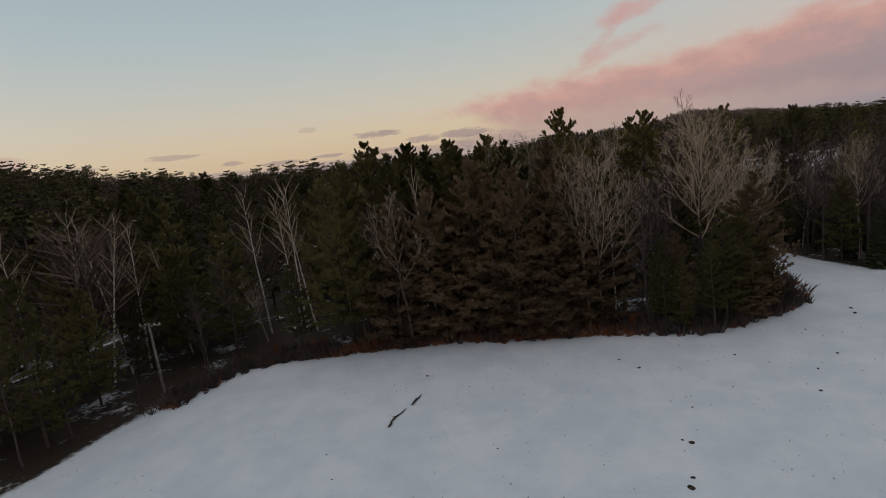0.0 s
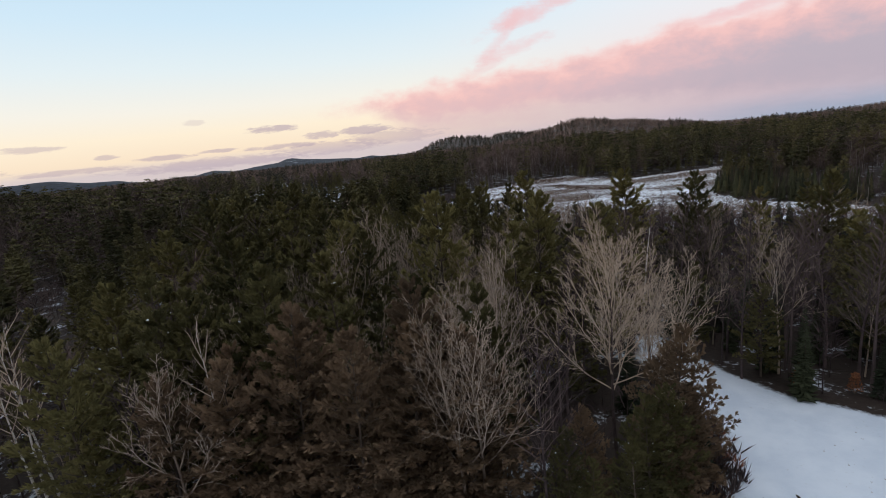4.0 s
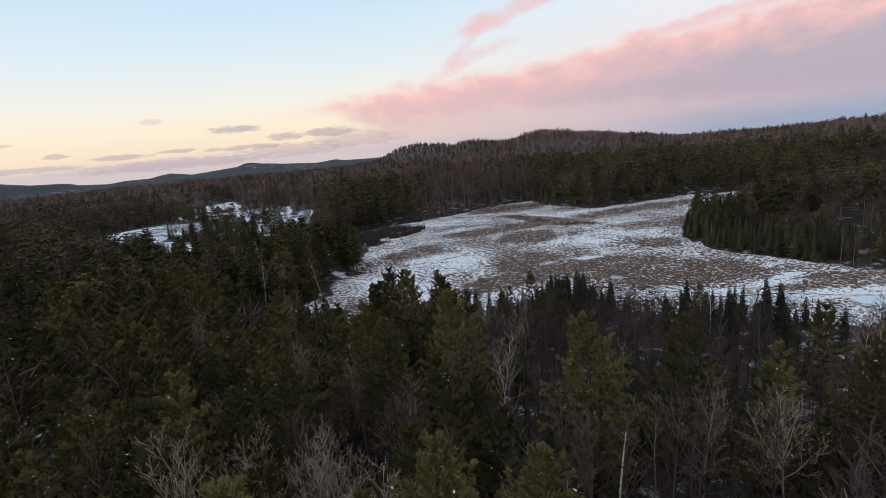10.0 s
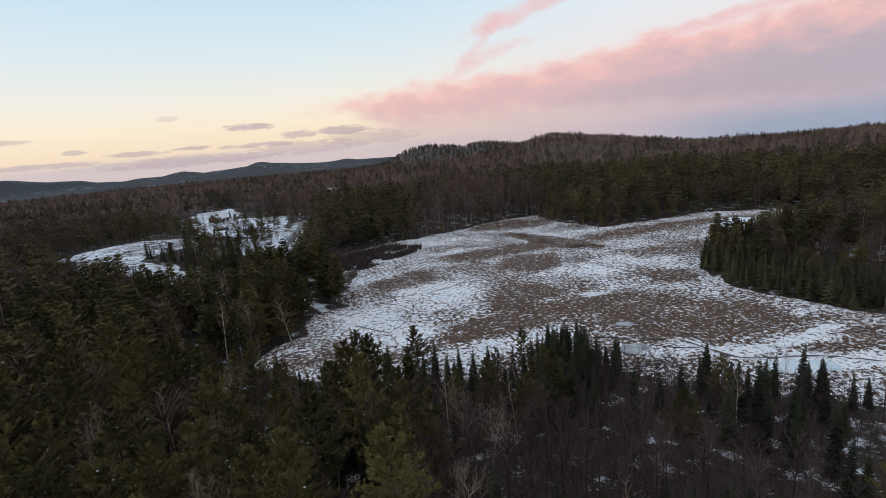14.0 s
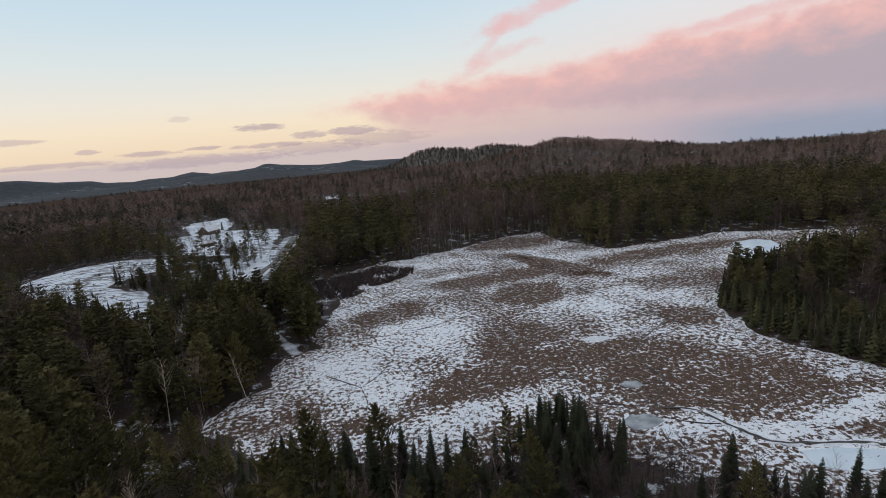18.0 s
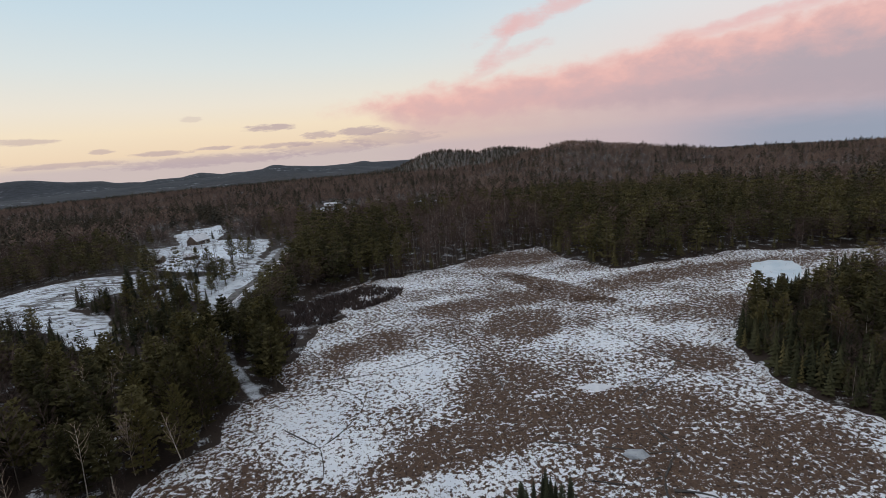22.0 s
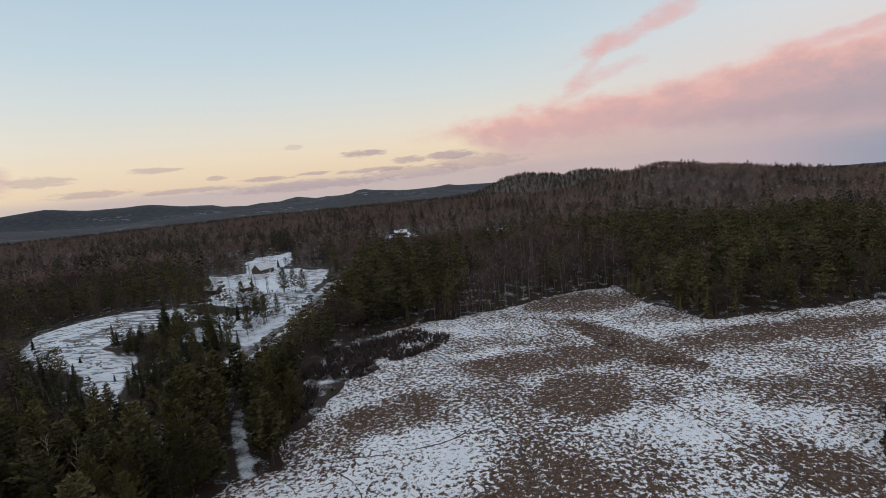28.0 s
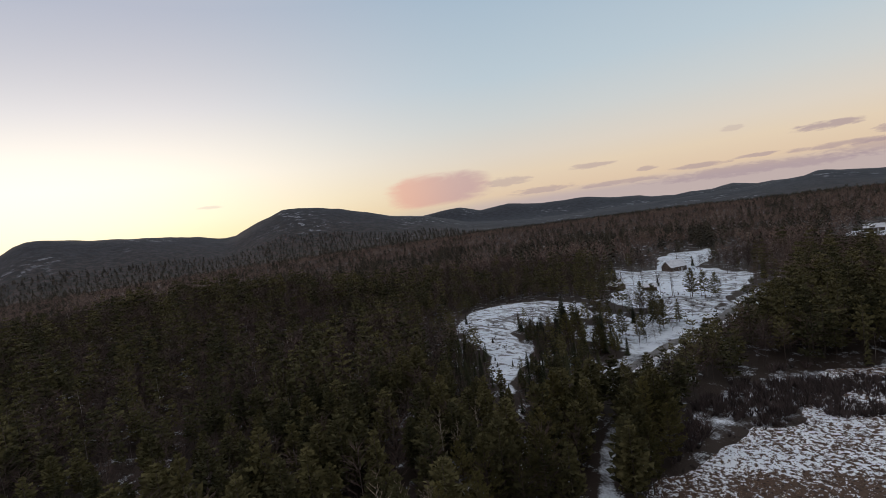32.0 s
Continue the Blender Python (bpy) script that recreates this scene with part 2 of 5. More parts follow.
PINE = tinted("pine_needles", (0.05, 0.049, 0.02), (0.2, 0.172, 0.066))
PINE_WARM = tinted("browned_pine_needles", (0.092, 0.063, 0.039), (0.25, 0.168, 0.102))
FIR = tinted("fir_needles", (0.018, 0.024, 0.013), (0.055, 0.062, 0.032))
TWIG = tinted("grey_twigs", (0.22, 0.17, 0.13), (0.46, 0.365, 0.285), scale=0.8)
PALE_TWIG = tinted("pale_aspen_bark", (0.33, 0.25, 0.185), (0.52, 0.41, 0.31), scale=0.8)
TWIG_RED = tinted("reddish_twigs", (0.046, 0.033, 0.033), (0.132, 0.096, 0.09), scale=0.8)
BARK = tinted("rough_bark", (0.05, 0.038, 0.03), (0.14, 0.105, 0.08), scale=2.0)
RUSSET = tinted("russet_leaves", (0.12, 0.045, 0.022), (0.26, 0.11, 0.05), scale=1.0)
FAR_PINE = tinted("far_needles", (0.034, 0.035, 0.016), (0.14, 0.122, 0.052), thing=False)
FAR_TWIG = tinted("far_twigs", (0.036, 0.025, 0.023), (0.125, 0.087, 0.075), thing=False)
# lighter copy of the far twigs, with the slope's sunlight put into the colour
LIT_SLOPE_TWIG = tinted("lit_slope_twigs", (0.075, 0.052, 0.045), (0.21, 0.15, 0.124), thing=False)
FIR_FAR = tinted("far_fir_needles", (0.018, 0.023, 0.012), (0.07, 0.07, 0.034), thing=False)
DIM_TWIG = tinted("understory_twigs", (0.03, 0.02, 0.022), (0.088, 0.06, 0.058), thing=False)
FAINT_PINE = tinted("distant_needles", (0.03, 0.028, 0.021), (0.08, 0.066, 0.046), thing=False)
# twigs beyond 380 m, paled so that the colour carries the haze
HAZED_TWIG = tinted("hazed_distant_twigs", (0.105, 0.074, 0.063), (0.26, 0.186, 0.152), thing=False)
FAR_BARK = tinted("far_bark", (0.04, 0.03, 0.026), (0.15, 0.12, 0.10), thing=False)
PALE_BARK = tinted("pale_far_bark", (0.16, 0.135, 0.12), (0.46, 0.42, 0.37), thing=False)


def birch_bark():
    m, n, b = material("birch_bark")
    sep = n.node("ShaderNodeSeparateXYZ")
    n.put(sep.inputs[0], place(n))
    ring = n.noise(n.join(sep.outputs[0], sep.outputs[1], n.math("MULTIPLY", sep.outputs[2], 4.0)), 1.1, 4.0, 0.65)
    n.put(b.inputs["Base Color"], n.mix(n.smooth(ring, 0.5, 0.62), (0.62, 0.57, 0.50), (0.10, 0.085, 0.075)))
    b.inputs["Roughness"].default_value = 0.8
    return m


BIRCH = birch_bark()


def ground_material():
    """Snow over fields and clearings, leaf litter with thin snow under the trees, far woods on the hills."""
    m, n, b = material("snowy_ground")
    p = place(n)
    fine, mid, broad = n.noise(p, 2.2, 6.0, 0.65), n.noise(p, 0.22, 5.0, 0.6), n.noise(p, 0.02, 4.0, 0.55)
    snow = n.mix(n.smooth(mid, 0.3, 0.7), (0.67, 0.74, 0.82), (0.79, 0.85, 0.91))
    snow = n.mix(n.math("MULTIPLY", n.smooth(fine, 0.62, 0.74), 0.35), snow, (0.42, 0.38, 0.32))
    litter = n.mix(fine, (0.02, 0.015, 0.012), (0.066, 0.047, 0.036))
    patchy = n.math("ADD", n.math("MULTIPLY", mid, 0.7), n.math("MULTIPLY", fine, 0.4))
    floor = n.mix(n.math("MULTIPLY", n.smooth(patchy, 0.6, 0.7), 0.8), litter, snow)
    woods = n.mix(n.smooth(n.noise(p, 0.06, 6.0, 0.7), 0.42, 0.62), (0.035, 0.034, 0.022), (0.12, 0.085, 0.07))
    # dark blue of distant air, painted into the far mountains' colour
    hazed = n.mix(n.smooth(n.noise(p, 0.035, 7.0, 0.8), 0.35, 0.65), (0.012, 0.014, 0.02), (0.038, 0.042, 0.055))
    woods = n.mix(attr(n, "far_haze"), woods, hazed)
    cliff = n.math("MULTIPLY", n.smooth(n.noise(p, 0.004, 3.0, 0.5), 0.52, 0.66), n.smooth(n.noise(p, 0.035, 5.0, 0.7), 0.54, 0.64))
    woods = n.mix(n.math("MULTIPLY", cliff, 0.6), woods, (0.42, 0.44, 0.48))
    open_, far = attr(n, "open"), attr(n, "far")
    edge = n.math("ADD", open_, n.math("MULTIPLY", n.math("SUBTRACT", patchy, 0.55), 0.9))
    base = n.mix(n.smooth(edge, 0.35, 0.6), floor, snow)
    cut = n.node("ShaderNodeSeparateXYZ")
    n.put(cut.inputs[0], p)
    streak = n.noise(n.join(n.math("MULTIPLY", cut.outputs[0], 0.16), n.math("MULTIPLY", cut.outputs[1], 0.55), cut.outputs[2]), 1.0, 6.0, 0.68, 0.5)
    drift = n.smooth(n.math("ADD", n.math("MULTIPLY", streak, 0.85), n.math("ADD", n.math("MULTIPLY", broad, 0.3), n.math("MULTIPLY", fine, 0.12))), 0.64, 0.7)
    worn = n.math("MULTIPLY", n.math("MULTIPLY", drift, attr(n, "worn")), 0.85)
    base = n.mix(worn, base, (0.075, 0.058, 0.045))
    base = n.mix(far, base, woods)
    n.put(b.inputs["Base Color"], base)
    b.inputs["Roughness"].default_value = 0.75
    bump(n, b, n.math("ADD", n.math("MULTIPLY", mid, 1.0), n.math("MULTIPLY", fine, 0.25)), 0.5, 0.35)
    return m


def marsh_material():
    """Frozen sedge marsh: snow in the hollows between brown tussocks."""
    m, n, b = material("frozen_marsh")
    p = place(n)
    clump, mid = n.noise(p, 0.95, 5.0, 0.72, 0.25), n.noise(p, 0.11, 5.0, 0.65, 0.8)
    fine = n.noise(p, 2.4, 4.0, 0.7)
    brown = attr(n, "brown")
    sedge = n.mix(n.noise(p, 1.1, 4.0, 0.65), (0.032, 0.021, 0.016), (0.185, 0.118, 0.082))
    snow = n.mix(n.smooth(mid, 0.3, 0.7), (0.80, 0.85, 0.91), (0.91, 0.94, 0.97))
    stretch = n.math("ADD", n.math("MULTIPLY", n.math("SUBTRACT", clump, 0.5), 4.4), n.math("MULTIPLY", n.math("SUBTRACT", fine, 0.5), 1.5))
    mixed = n.math("ADD", n.math("ADD", stretch, 0.35), n.math("MULTIPLY", mid, 0.3))
    f = n.smooth(n.math("ADD", mixed, n.math("MULTIPLY", n.math("SUBTRACT", brown, 0.5), 1.05)), 0.45, 0.53)
    # near-black specks painted in as shadow between the sedge clumps
    shade_gaps = n.smooth(n.noise(p, 1.5, 3.0, 0.6), 0.54, 0.66)
    sedge = n.mix(n.math("MULTIPLY", shade_gaps, 0.8), sedge, (0.016, 0.012, 0.01))
    n.put(b.inputs["Base Color"], n.mix(f, snow, sedge))
    b.inputs["Roughness"].default_value = 0.85
    bump(n, b, fine, 0.6, 0.35)
    return m


GROUND, MARSH = ground_material(), marsh_material()


def plain(name, a, c, scale, rough, bump_by=0.0):
    m, n, b = material(name)
    v = n.noise(place(n), scale, 5.0, 0.6)
    n.put(b.inputs["Base Color"], n.mix(n.smooth(v, 0.3, 0.7), a, c))
    b.inputs["Roughness"].default_value = rough
    if bump_by:
        bump(n, b, v, 0.6, bump_by)
    return m


ICE = plain("snowed_ice", (0.58, 0.70, 0.78), (0.74, 0.82, 0.88), 0.15, 0.45)
GREY_ICE = plain("wet_grey_ice", (0.20, 0.22, 0.24), (0.42, 0.45, 0.48), 0.4, 0.25)
WATER = plain("dark_water", (0.02, 0.019, 0.018), (0.07, 0.06, 0.052), 0.6, 0.3)
SNOW = plain("packed_snow", (0.66, 0.69, 0.74), (0.80, 0.82, 0.85), 0.6, 0.7, 0.08)
SEDGE = tinted("dry_sedge", (0.12, 0.08, 0.052), (0.32, 0.225, 0.15), thing=False)
SEDGE_DARK = tinted("dark_marsh_scrub", (0.07, 0.045, 0.034), (0.18, 0.118, 0.088), thing=False)
SHRUB = tinted("bare_shrub_stems", (0.048, 0.038, 0.037), (0.13, 0.1, 0.092), thing=False)
ROAD = plain("ploughed_road", (0.10, 0.095, 0.09), (0.24, 0.235, 0.23), 0.5, 0.8, 0.03)
CLOD = plain("dark_earth", (0.025, 0.02, 0.016), (0.08, 0.06, 0.045), 3.0, 0.9, 0.05)
POLE_WOOD = plain("weathered_pole_wood", (0.12, 0.10, 0.085), (0.30, 0.27, 0.24), 2.0, 0.8)
ROOF_METAL = plain("snow_dusted_roof", (0.60, 0.62, 0.66), (0.80, 0.82, 0.85), 0.5, 0.6)
SIDING = plain("dark_board_siding", (0.075, 0.055, 0.042), (0.17, 0.13, 0.10), 1.2, 0.8)
GLASS = plain("dark_window_glass", (0.015, 0.018, 0.022), (0.04, 0.045, 0.05), 0.5, 0.1)
TRIM = plain("painted_trim", (0.5, 0.5, 0.48), (0.7, 0.7, 0.68), 1.0, 0.6)


# ---- lie of the land ----
def lattice(ix, iy, seed):
    v = np.sin(ix * 127.1 + iy * 311.7 + seed * 74.7) * 43758.5453
    return v - np.floor(v)


def rough_land(x, y, size, seed=0):
    """Smooth random field, 0 to 1, with features of that many metres."""
    u, v = np.asarray(x, float) / size, np.asarray(y, float) / size
    iu, iv = np.floor(u), np.floor(v)
    fu, fv = u - iu, v - iv
    fu, fv = fu * fu * (3 - 2 * fu), fv * fv * (3 - 2 * fv)
    a, b = lattice(iu, iv, seed), lattice(iu + 1, iv, seed)
    c, d = lattice(iu, iv + 1, seed), lattice(iu + 1, iv + 1, seed)
    return (a * (1 - fu) + b * fu) * (1 - fv) + (c * (1 - fu) + d * fu) * fv


def away(x, y, poly):
    """Signed distance to a closed, ragged outline: minus inside."""
    x, y = np.asarray(x, float), np.asarray(y, float)
    best, inside = np.full(x.shape, 1e9), np.zeros(x.shape, bool)
    for (ax, ay), (bx, by) in zip(poly, poly[1:] + poly[:1]):
        dx, dy = bx - ax, by - ay
        k = np.clip(((x - ax) * dx + (y - ay) * dy) / (dx * dx + dy * dy), 0, 1)
        best = np.minimum(best, np.hypot(x - ax - k * dx, y - ay - k * dy))
        if ay != by:
            inside ^= ((ay > y) != (by > y)) & (x < dx * (y - ay) / dy + ax)
    rag = 0.25 if poly is FIELD_EDGE else 0.6 if poly is ALDERS else 1.0
    best = np.where(inside, -best, best)
    return best + rag * (5.0 * (rough_land(x, y, 11, 91) - 0.5) + 3.0 * (rough_land(x, y, 4.3, 92) - 0.5))


def from_line(x, y, line):
    best = np.full(np.shape(x), 1e9)
    for (ax, ay), (bx, by) in zip(line, line[1:]):
        dx, dy = bx - ax, by - ay
        k = np.clip(((x - ax) * dx + (y - ay) * dy) / (dx * dx + dy * dy), 0, 1)
        best = np.minimum(best, np.hypot(x - ax - k * dx, y - ay - k * dy))
    return best


def ease(v, lo, hi):
    k = np.clip((v - lo) / (hi - lo), 0, 1)
    return k * k * (3 - 2 * k)


MARSH_EDGE = [(22, 200), (25, 209), (32, 221), (36, 237), (46, 241), (47, 258), (50, 275), (56, 288), (64, 297), (60, 318), (62, 338), (88, 345), (116, 355), (146, 372), (172, 376), (172, 341), (184, 313), (217, 313), (249, 315), (266, 309), (284, 296), (309, 293), (350, 285), (345, 268), (296, 270), (255, 268), (232, 258), (208, 256), (180, 240), (170, 227), (162, 210), (162, 198), (166, 188), (170, 178), (173, 163), (188, 150), (215, 140), (245, 130), (240, 112), (205, 112), (165, 122), (140, 132), (122, 146), (106, 160), (96, 172), (80, 172), (64, 176), (48, 182), (34, 190)]
FIELD_EDGE = [(-27, 42), (-23, 52), (-21, 58), (-17, 65), (-12, 67), (-4, 66.5), (6, 66), (15, 63.5), (22, 62), (30, 59), (37, 61), (41, 63), (45, 70), (48, 79), (49, 86), (51.5, 90), (53, 88), (52, 82), (52.5, 77), (54.5, 72), (57.5, 67), (65, 59), (79, 40), (90, -50), (-60, -60), (-44, 10)]
KNOLL_EDGE = [(-79, 337), (-70, 353), (-52, 361), (-29, 359), (-18, 352), (-1, 354), (13, 318), (7, 319), (-2, 343), (-14, 346), (-21, 339), (-25, 331), (-32, 320), (-35, 313), (-30, 307), (-17, 304), (-12, 295), (-12, 286), (-5, 271), (-14, 273), (-32, 292), (-42, 297), (-53, 304), (-66, 314)]
FARM_EDGE = [(-80, 499), (-58, 486), (-49, 495), (-70, 557), (-66, 574), (-53, 575), (-40, 590), (-29, 556), (-28, 527), (-26, 506), (-5, 490), (14, 471), (19, 433), (19, 405), (21, 383), (23, 364), (19, 357), (8, 364), (-1, 369), (-12, 367), (-22, 373), (-33, 399), (-35, 414), (-55, 446)]
GLADES = [[(40, 625), (60, 600), (76, 610), (62, 660), (44, 655)], [(138, 610), (168, 590), (172, 612), (146, 632)]]
ROAD_LINE = [(-60, 50), (-24, 130), (-1, 180), (5, 198), (10, 240), (13, 280), (15, 296), (16.5, 312), (20, 334), (23, 348), (25, 362), (28, 392), (29, 430)]
SHOULDER = [(-16, 322), (16, 316), (24, 350), (22, 366), (0, 360), (-6, 346)]
GAP_LINE = [(44, 230), (37, 244), (31, 257), (27, 268)]
ALDERS = [(44, 262), (49, 278), (56, 290), (66, 300), (84, 312), (86, 322), (66, 336), (54, 332), (46, 312), (40, 292), (40, 272)]
# snow-floored openings inside the woods: a line and its half width
OPENINGS = [([(104, 113), (109, 120), (112, 130)], 2.2), ([(118, 122), (124, 134)], 1.8), ([(95, 135), (98, 141)], 2.2), ([(86, 133), (89, 138)], 1.6), ([(128, 128), (134, 134)], 2.4), ([(66, 92), (70, 98)], 1.5)]
PALE_SHORE = [(74, 348), (110, 362), (140, 378), (172, 380), (176, 402), (165, 430), (130, 412), (92, 384)]
EYE_AT = (61.0, 96.0)

# skyline of each ridge: distance, then azimuth and height of the wooded crest
RIDGES = [
    (980, 0.5, 11, [(-180, -20), (-30, -25), (0, -16), (8, -4), (12.5, 12), (15.6, 17), (18.6, 24), (21.9, 37), (23.7, 46), (25.1, 51), (26.5, 47), (29, 41), (33.3, 34), (35.4, 29), (39.3, 20), (41.6, 18), (44.6, 19), (48.6, 19), (53, 22), (70, 30), (100, 20), (180, -20)]),
    (1560, 0.35, 9, [(-180, -40), (-20, -30), (0, -22), (6.2, -8), (7.8, 13), (9.7, 34), (10.9, 43), (11.9, 46), (13.1, 40), (15.5, 29), (16.8, 39), (18.6, 39), (21, 28), (23, 18), (27, -15), (40, -45), (60, -45), (180, -40)]),
    (2400, 0.3, 0, [(-180, -60), (-40, -40), (-22, -25), (-14, -10), (-11.7, -8), (-9.7, 2), (-7.5, 8), (-6.6, 21), (-6, 22), (-4.7, 13), (-2.4, 2), (0, -6), (2.4, -14), (6, -36), (20, -50), (180, -60)]),
    (3900, 0.22, 0, [(-180, -80), (-60, 20), (-47, 50), (-44.6, 62), (-42.5, 80), (-40.7, 84), (-38.6, 42), (-36.5, 58), (-35.4, 62), (-32.3, 32), (-29.3, 30), (-27.9, 35), (-27, 32), (-25.5, 10), (-24.4, -2), (-22.9, -8), (-21.8, -14), (-20.8, -32), (-18.6, -42), (-17.2, -30), (-15.2, -32), (-14.4, -20), (-13.4, -12), (-11.5, -36), (-10.3, -30), (-7, -36), (-0.1, -40), (1.7, -34), (3, -24), (3.9, -36), (6.1, -40), (9, -44), (20, -90), (36, -130), (50, -130), (80, -130), (180, -80)]),
    (2250, 0.4, 0, [(-180, 40), (-130, 80), (-110, 100), (-90, 90), (-83.3, 122), (-82.4, 146), (-81.4, 160), (-80, 158), (-76.8, 140), (-72.7, 126), (-67.8, 102), (-65.2, 80), (-64.1, 85), (-62.3, 119), (-60.4, 149), (-59.2, 168), (-57.4, 164), (-53.3, 140), (-50.3, 109), (-47.9, 81), (-44, 58), (-40, 10), (-30, -50), (0, -60), (40, -80), (62, -80), (110, -20), (180, 40)]),
]


def land(x, y):
    """Height of the ground."""
    x, y = np.asarray(x, float), np.asarray(y, float)
    r = np.hypot(x - EYE_AT[0], y - EYE_AT[1])
    az = np.degrees(np.arctan2(x - EYE_AT[0], y - EYE_AT[1]))
    m, f = away(x, y, MARSH_EDGE), away(x, y, FIELD_EDGE)
    out = ease(m, 0, 60)
    h = out * (1.5 + 4.0 * rough_land(x, y, 90, 1) + 1.5 * rough_land(x, y, 31, 2)) + 0.5 * ease(m, 0, 5)
    level = 4.6 + 0.02 * (x - 5) + 0.8 * (rough_land(x, y, 40, 3) - 0.5)
    h = h + (level - h) * ease(f, 14, -4)
    h = h + 9.0 * np.exp(-(((x + 45) / 55) ** 2 + ((y - 350) / 60) ** 2))
    h = h + 20.0 * np.exp(-(((x + 205) / 82) ** 2 + ((y - 225) / 120) ** 2))
    h = h + np.minimum(0, 40 - 0.042 * r) * ease(r, 700, 1400)
    for far, spread, trees, crest in RIDGES:
        a, z = zip(*crest)
        top = np.interp(az, a, z) - trees
        lump = 6 * (rough_land(x, y, far * 0.07, 5) - 0.5) + 5 * (rough_land(x, y, far * 0.025, 6) - 0.5)
        rise = ease(r, far * (1 - spread), far) * ease(r, far * 1.7, far)
        top = top - (1 - rise) * 24 * rough_land(x, y, far * 0.05, 9)
        h = np.maximum(h, h + (top + lump * rise - h) * rise)
    return h


def sheet(name, verts, faces, mats, attrs=None, which=None, smooth=False):
    """One mesh from arrays; faces all triangles or all quads."""
    me = bpy.data.meshes.new(name)
    verts, faces = np.asarray(verts, np.float32), np.asarray(faces, np.int32)
    k = faces.shape[1]
    me.vertices.add(len(verts)), me.loops.add(faces.size), me.polygons.add(len(faces))
    me.vertices.foreach_set("co", verts.ravel())
    me.loops.foreach_set("vertex_index", faces.ravel())
    me.polygons.foreach_set("loop_start", np.arange(0, faces.size, k, dtype=np.int32))
    if which is not None:
        me.polygons.foreach_set("material_index", np.asarray(which, np.int32))
    me.polygons.foreach_set("use_smooth", np.full(len(faces), smooth))
    for mt in mats:
        me.materials.append(mt)
    for key, val in (attrs or {}).items():
        me.attributes.new(key, "FLOAT", "POINT").data.foreach_set("value", np.asarray(val, np.float32))
    me.update(calc_edges=True)
    return me


def build_ground():
    rings = np.unique(np.r_[np.arange(0, 60, 4), np.arange(60, 330, 3.0), 330 * 1.021 ** np.arange(0, 132)])
    rings = rings[rings < 4800]
    turns = np.r_[np.radians(np.arange(-100, 60, 0.22)), np.radians(np.arange(60, 260, 1.0))]
    rr, aa = np.meshgrid(rings, turns, indexing="ij")
    x, y = (90 + rr * np.sin(aa)).ravel(), (175 + rr * np.cos(aa)).ravel()
    z = land(x, y)
    m = away(x, y, MARSH_EDGE)
    z = z - 0.35 * ease(m, 1.0, -2.0)
    clear = np.minimum(away(x, y, FIELD_EDGE) - 1.6, np.minimum(away(x, y, KNOLL_EDGE), away(x, y, FARM_EDGE)))
    for g in GLADES:
        clear = np.minimum(clear, away(x, y, g))
    for line, half in OPENINGS:
        clear = np.minimum(clear, np.maximum(from_line(x, y, line) - half, 0.4))
    clear = np.minimum(clear, np.maximum(away(x, y, PALE_SHORE), 0.5))
    clear = np.minimum(clear, np.maximum(away(x, y, ALDERS), 0.3))
    clear = np.minimum(clear, np.maximum(away(x, y, SHOULDER), -0.3))
    clear = np.minimum(clear, np.maximum(from_line(x, y, GAP_LINE) - 1.4, 0.0))
    clear = np.minimum(clear, np.maximum(from_line(x, y, ROAD_LINE) - np.where(y > 285, 6.0, -2.0), 0.1))
    n = len(turns)
    i, j = np.meshgrid(np.arange(len(rings) - 1), np.arange(n), indexing="ij")
    q = np.stack([i * n + j, i * n + (j + 1) % n, (i + 1) * n + (j + 1) % n, (i + 1) * n + j], -1).reshape(-1, 4)
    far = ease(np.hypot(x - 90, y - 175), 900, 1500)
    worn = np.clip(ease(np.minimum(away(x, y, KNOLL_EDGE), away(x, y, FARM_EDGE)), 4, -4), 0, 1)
    me = sheet("ground", np.stack([x, y, z], 1), q[:, ::-1], [GROUND], {"open": ease(clear, 2.5, -2.5), "far": far, "worn": worn, "far_haze": ease(np.hypot(x - 90, y - 175), 1150, 2300)}, smooth=True)
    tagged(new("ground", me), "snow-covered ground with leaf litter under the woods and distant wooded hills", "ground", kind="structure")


build_ground()

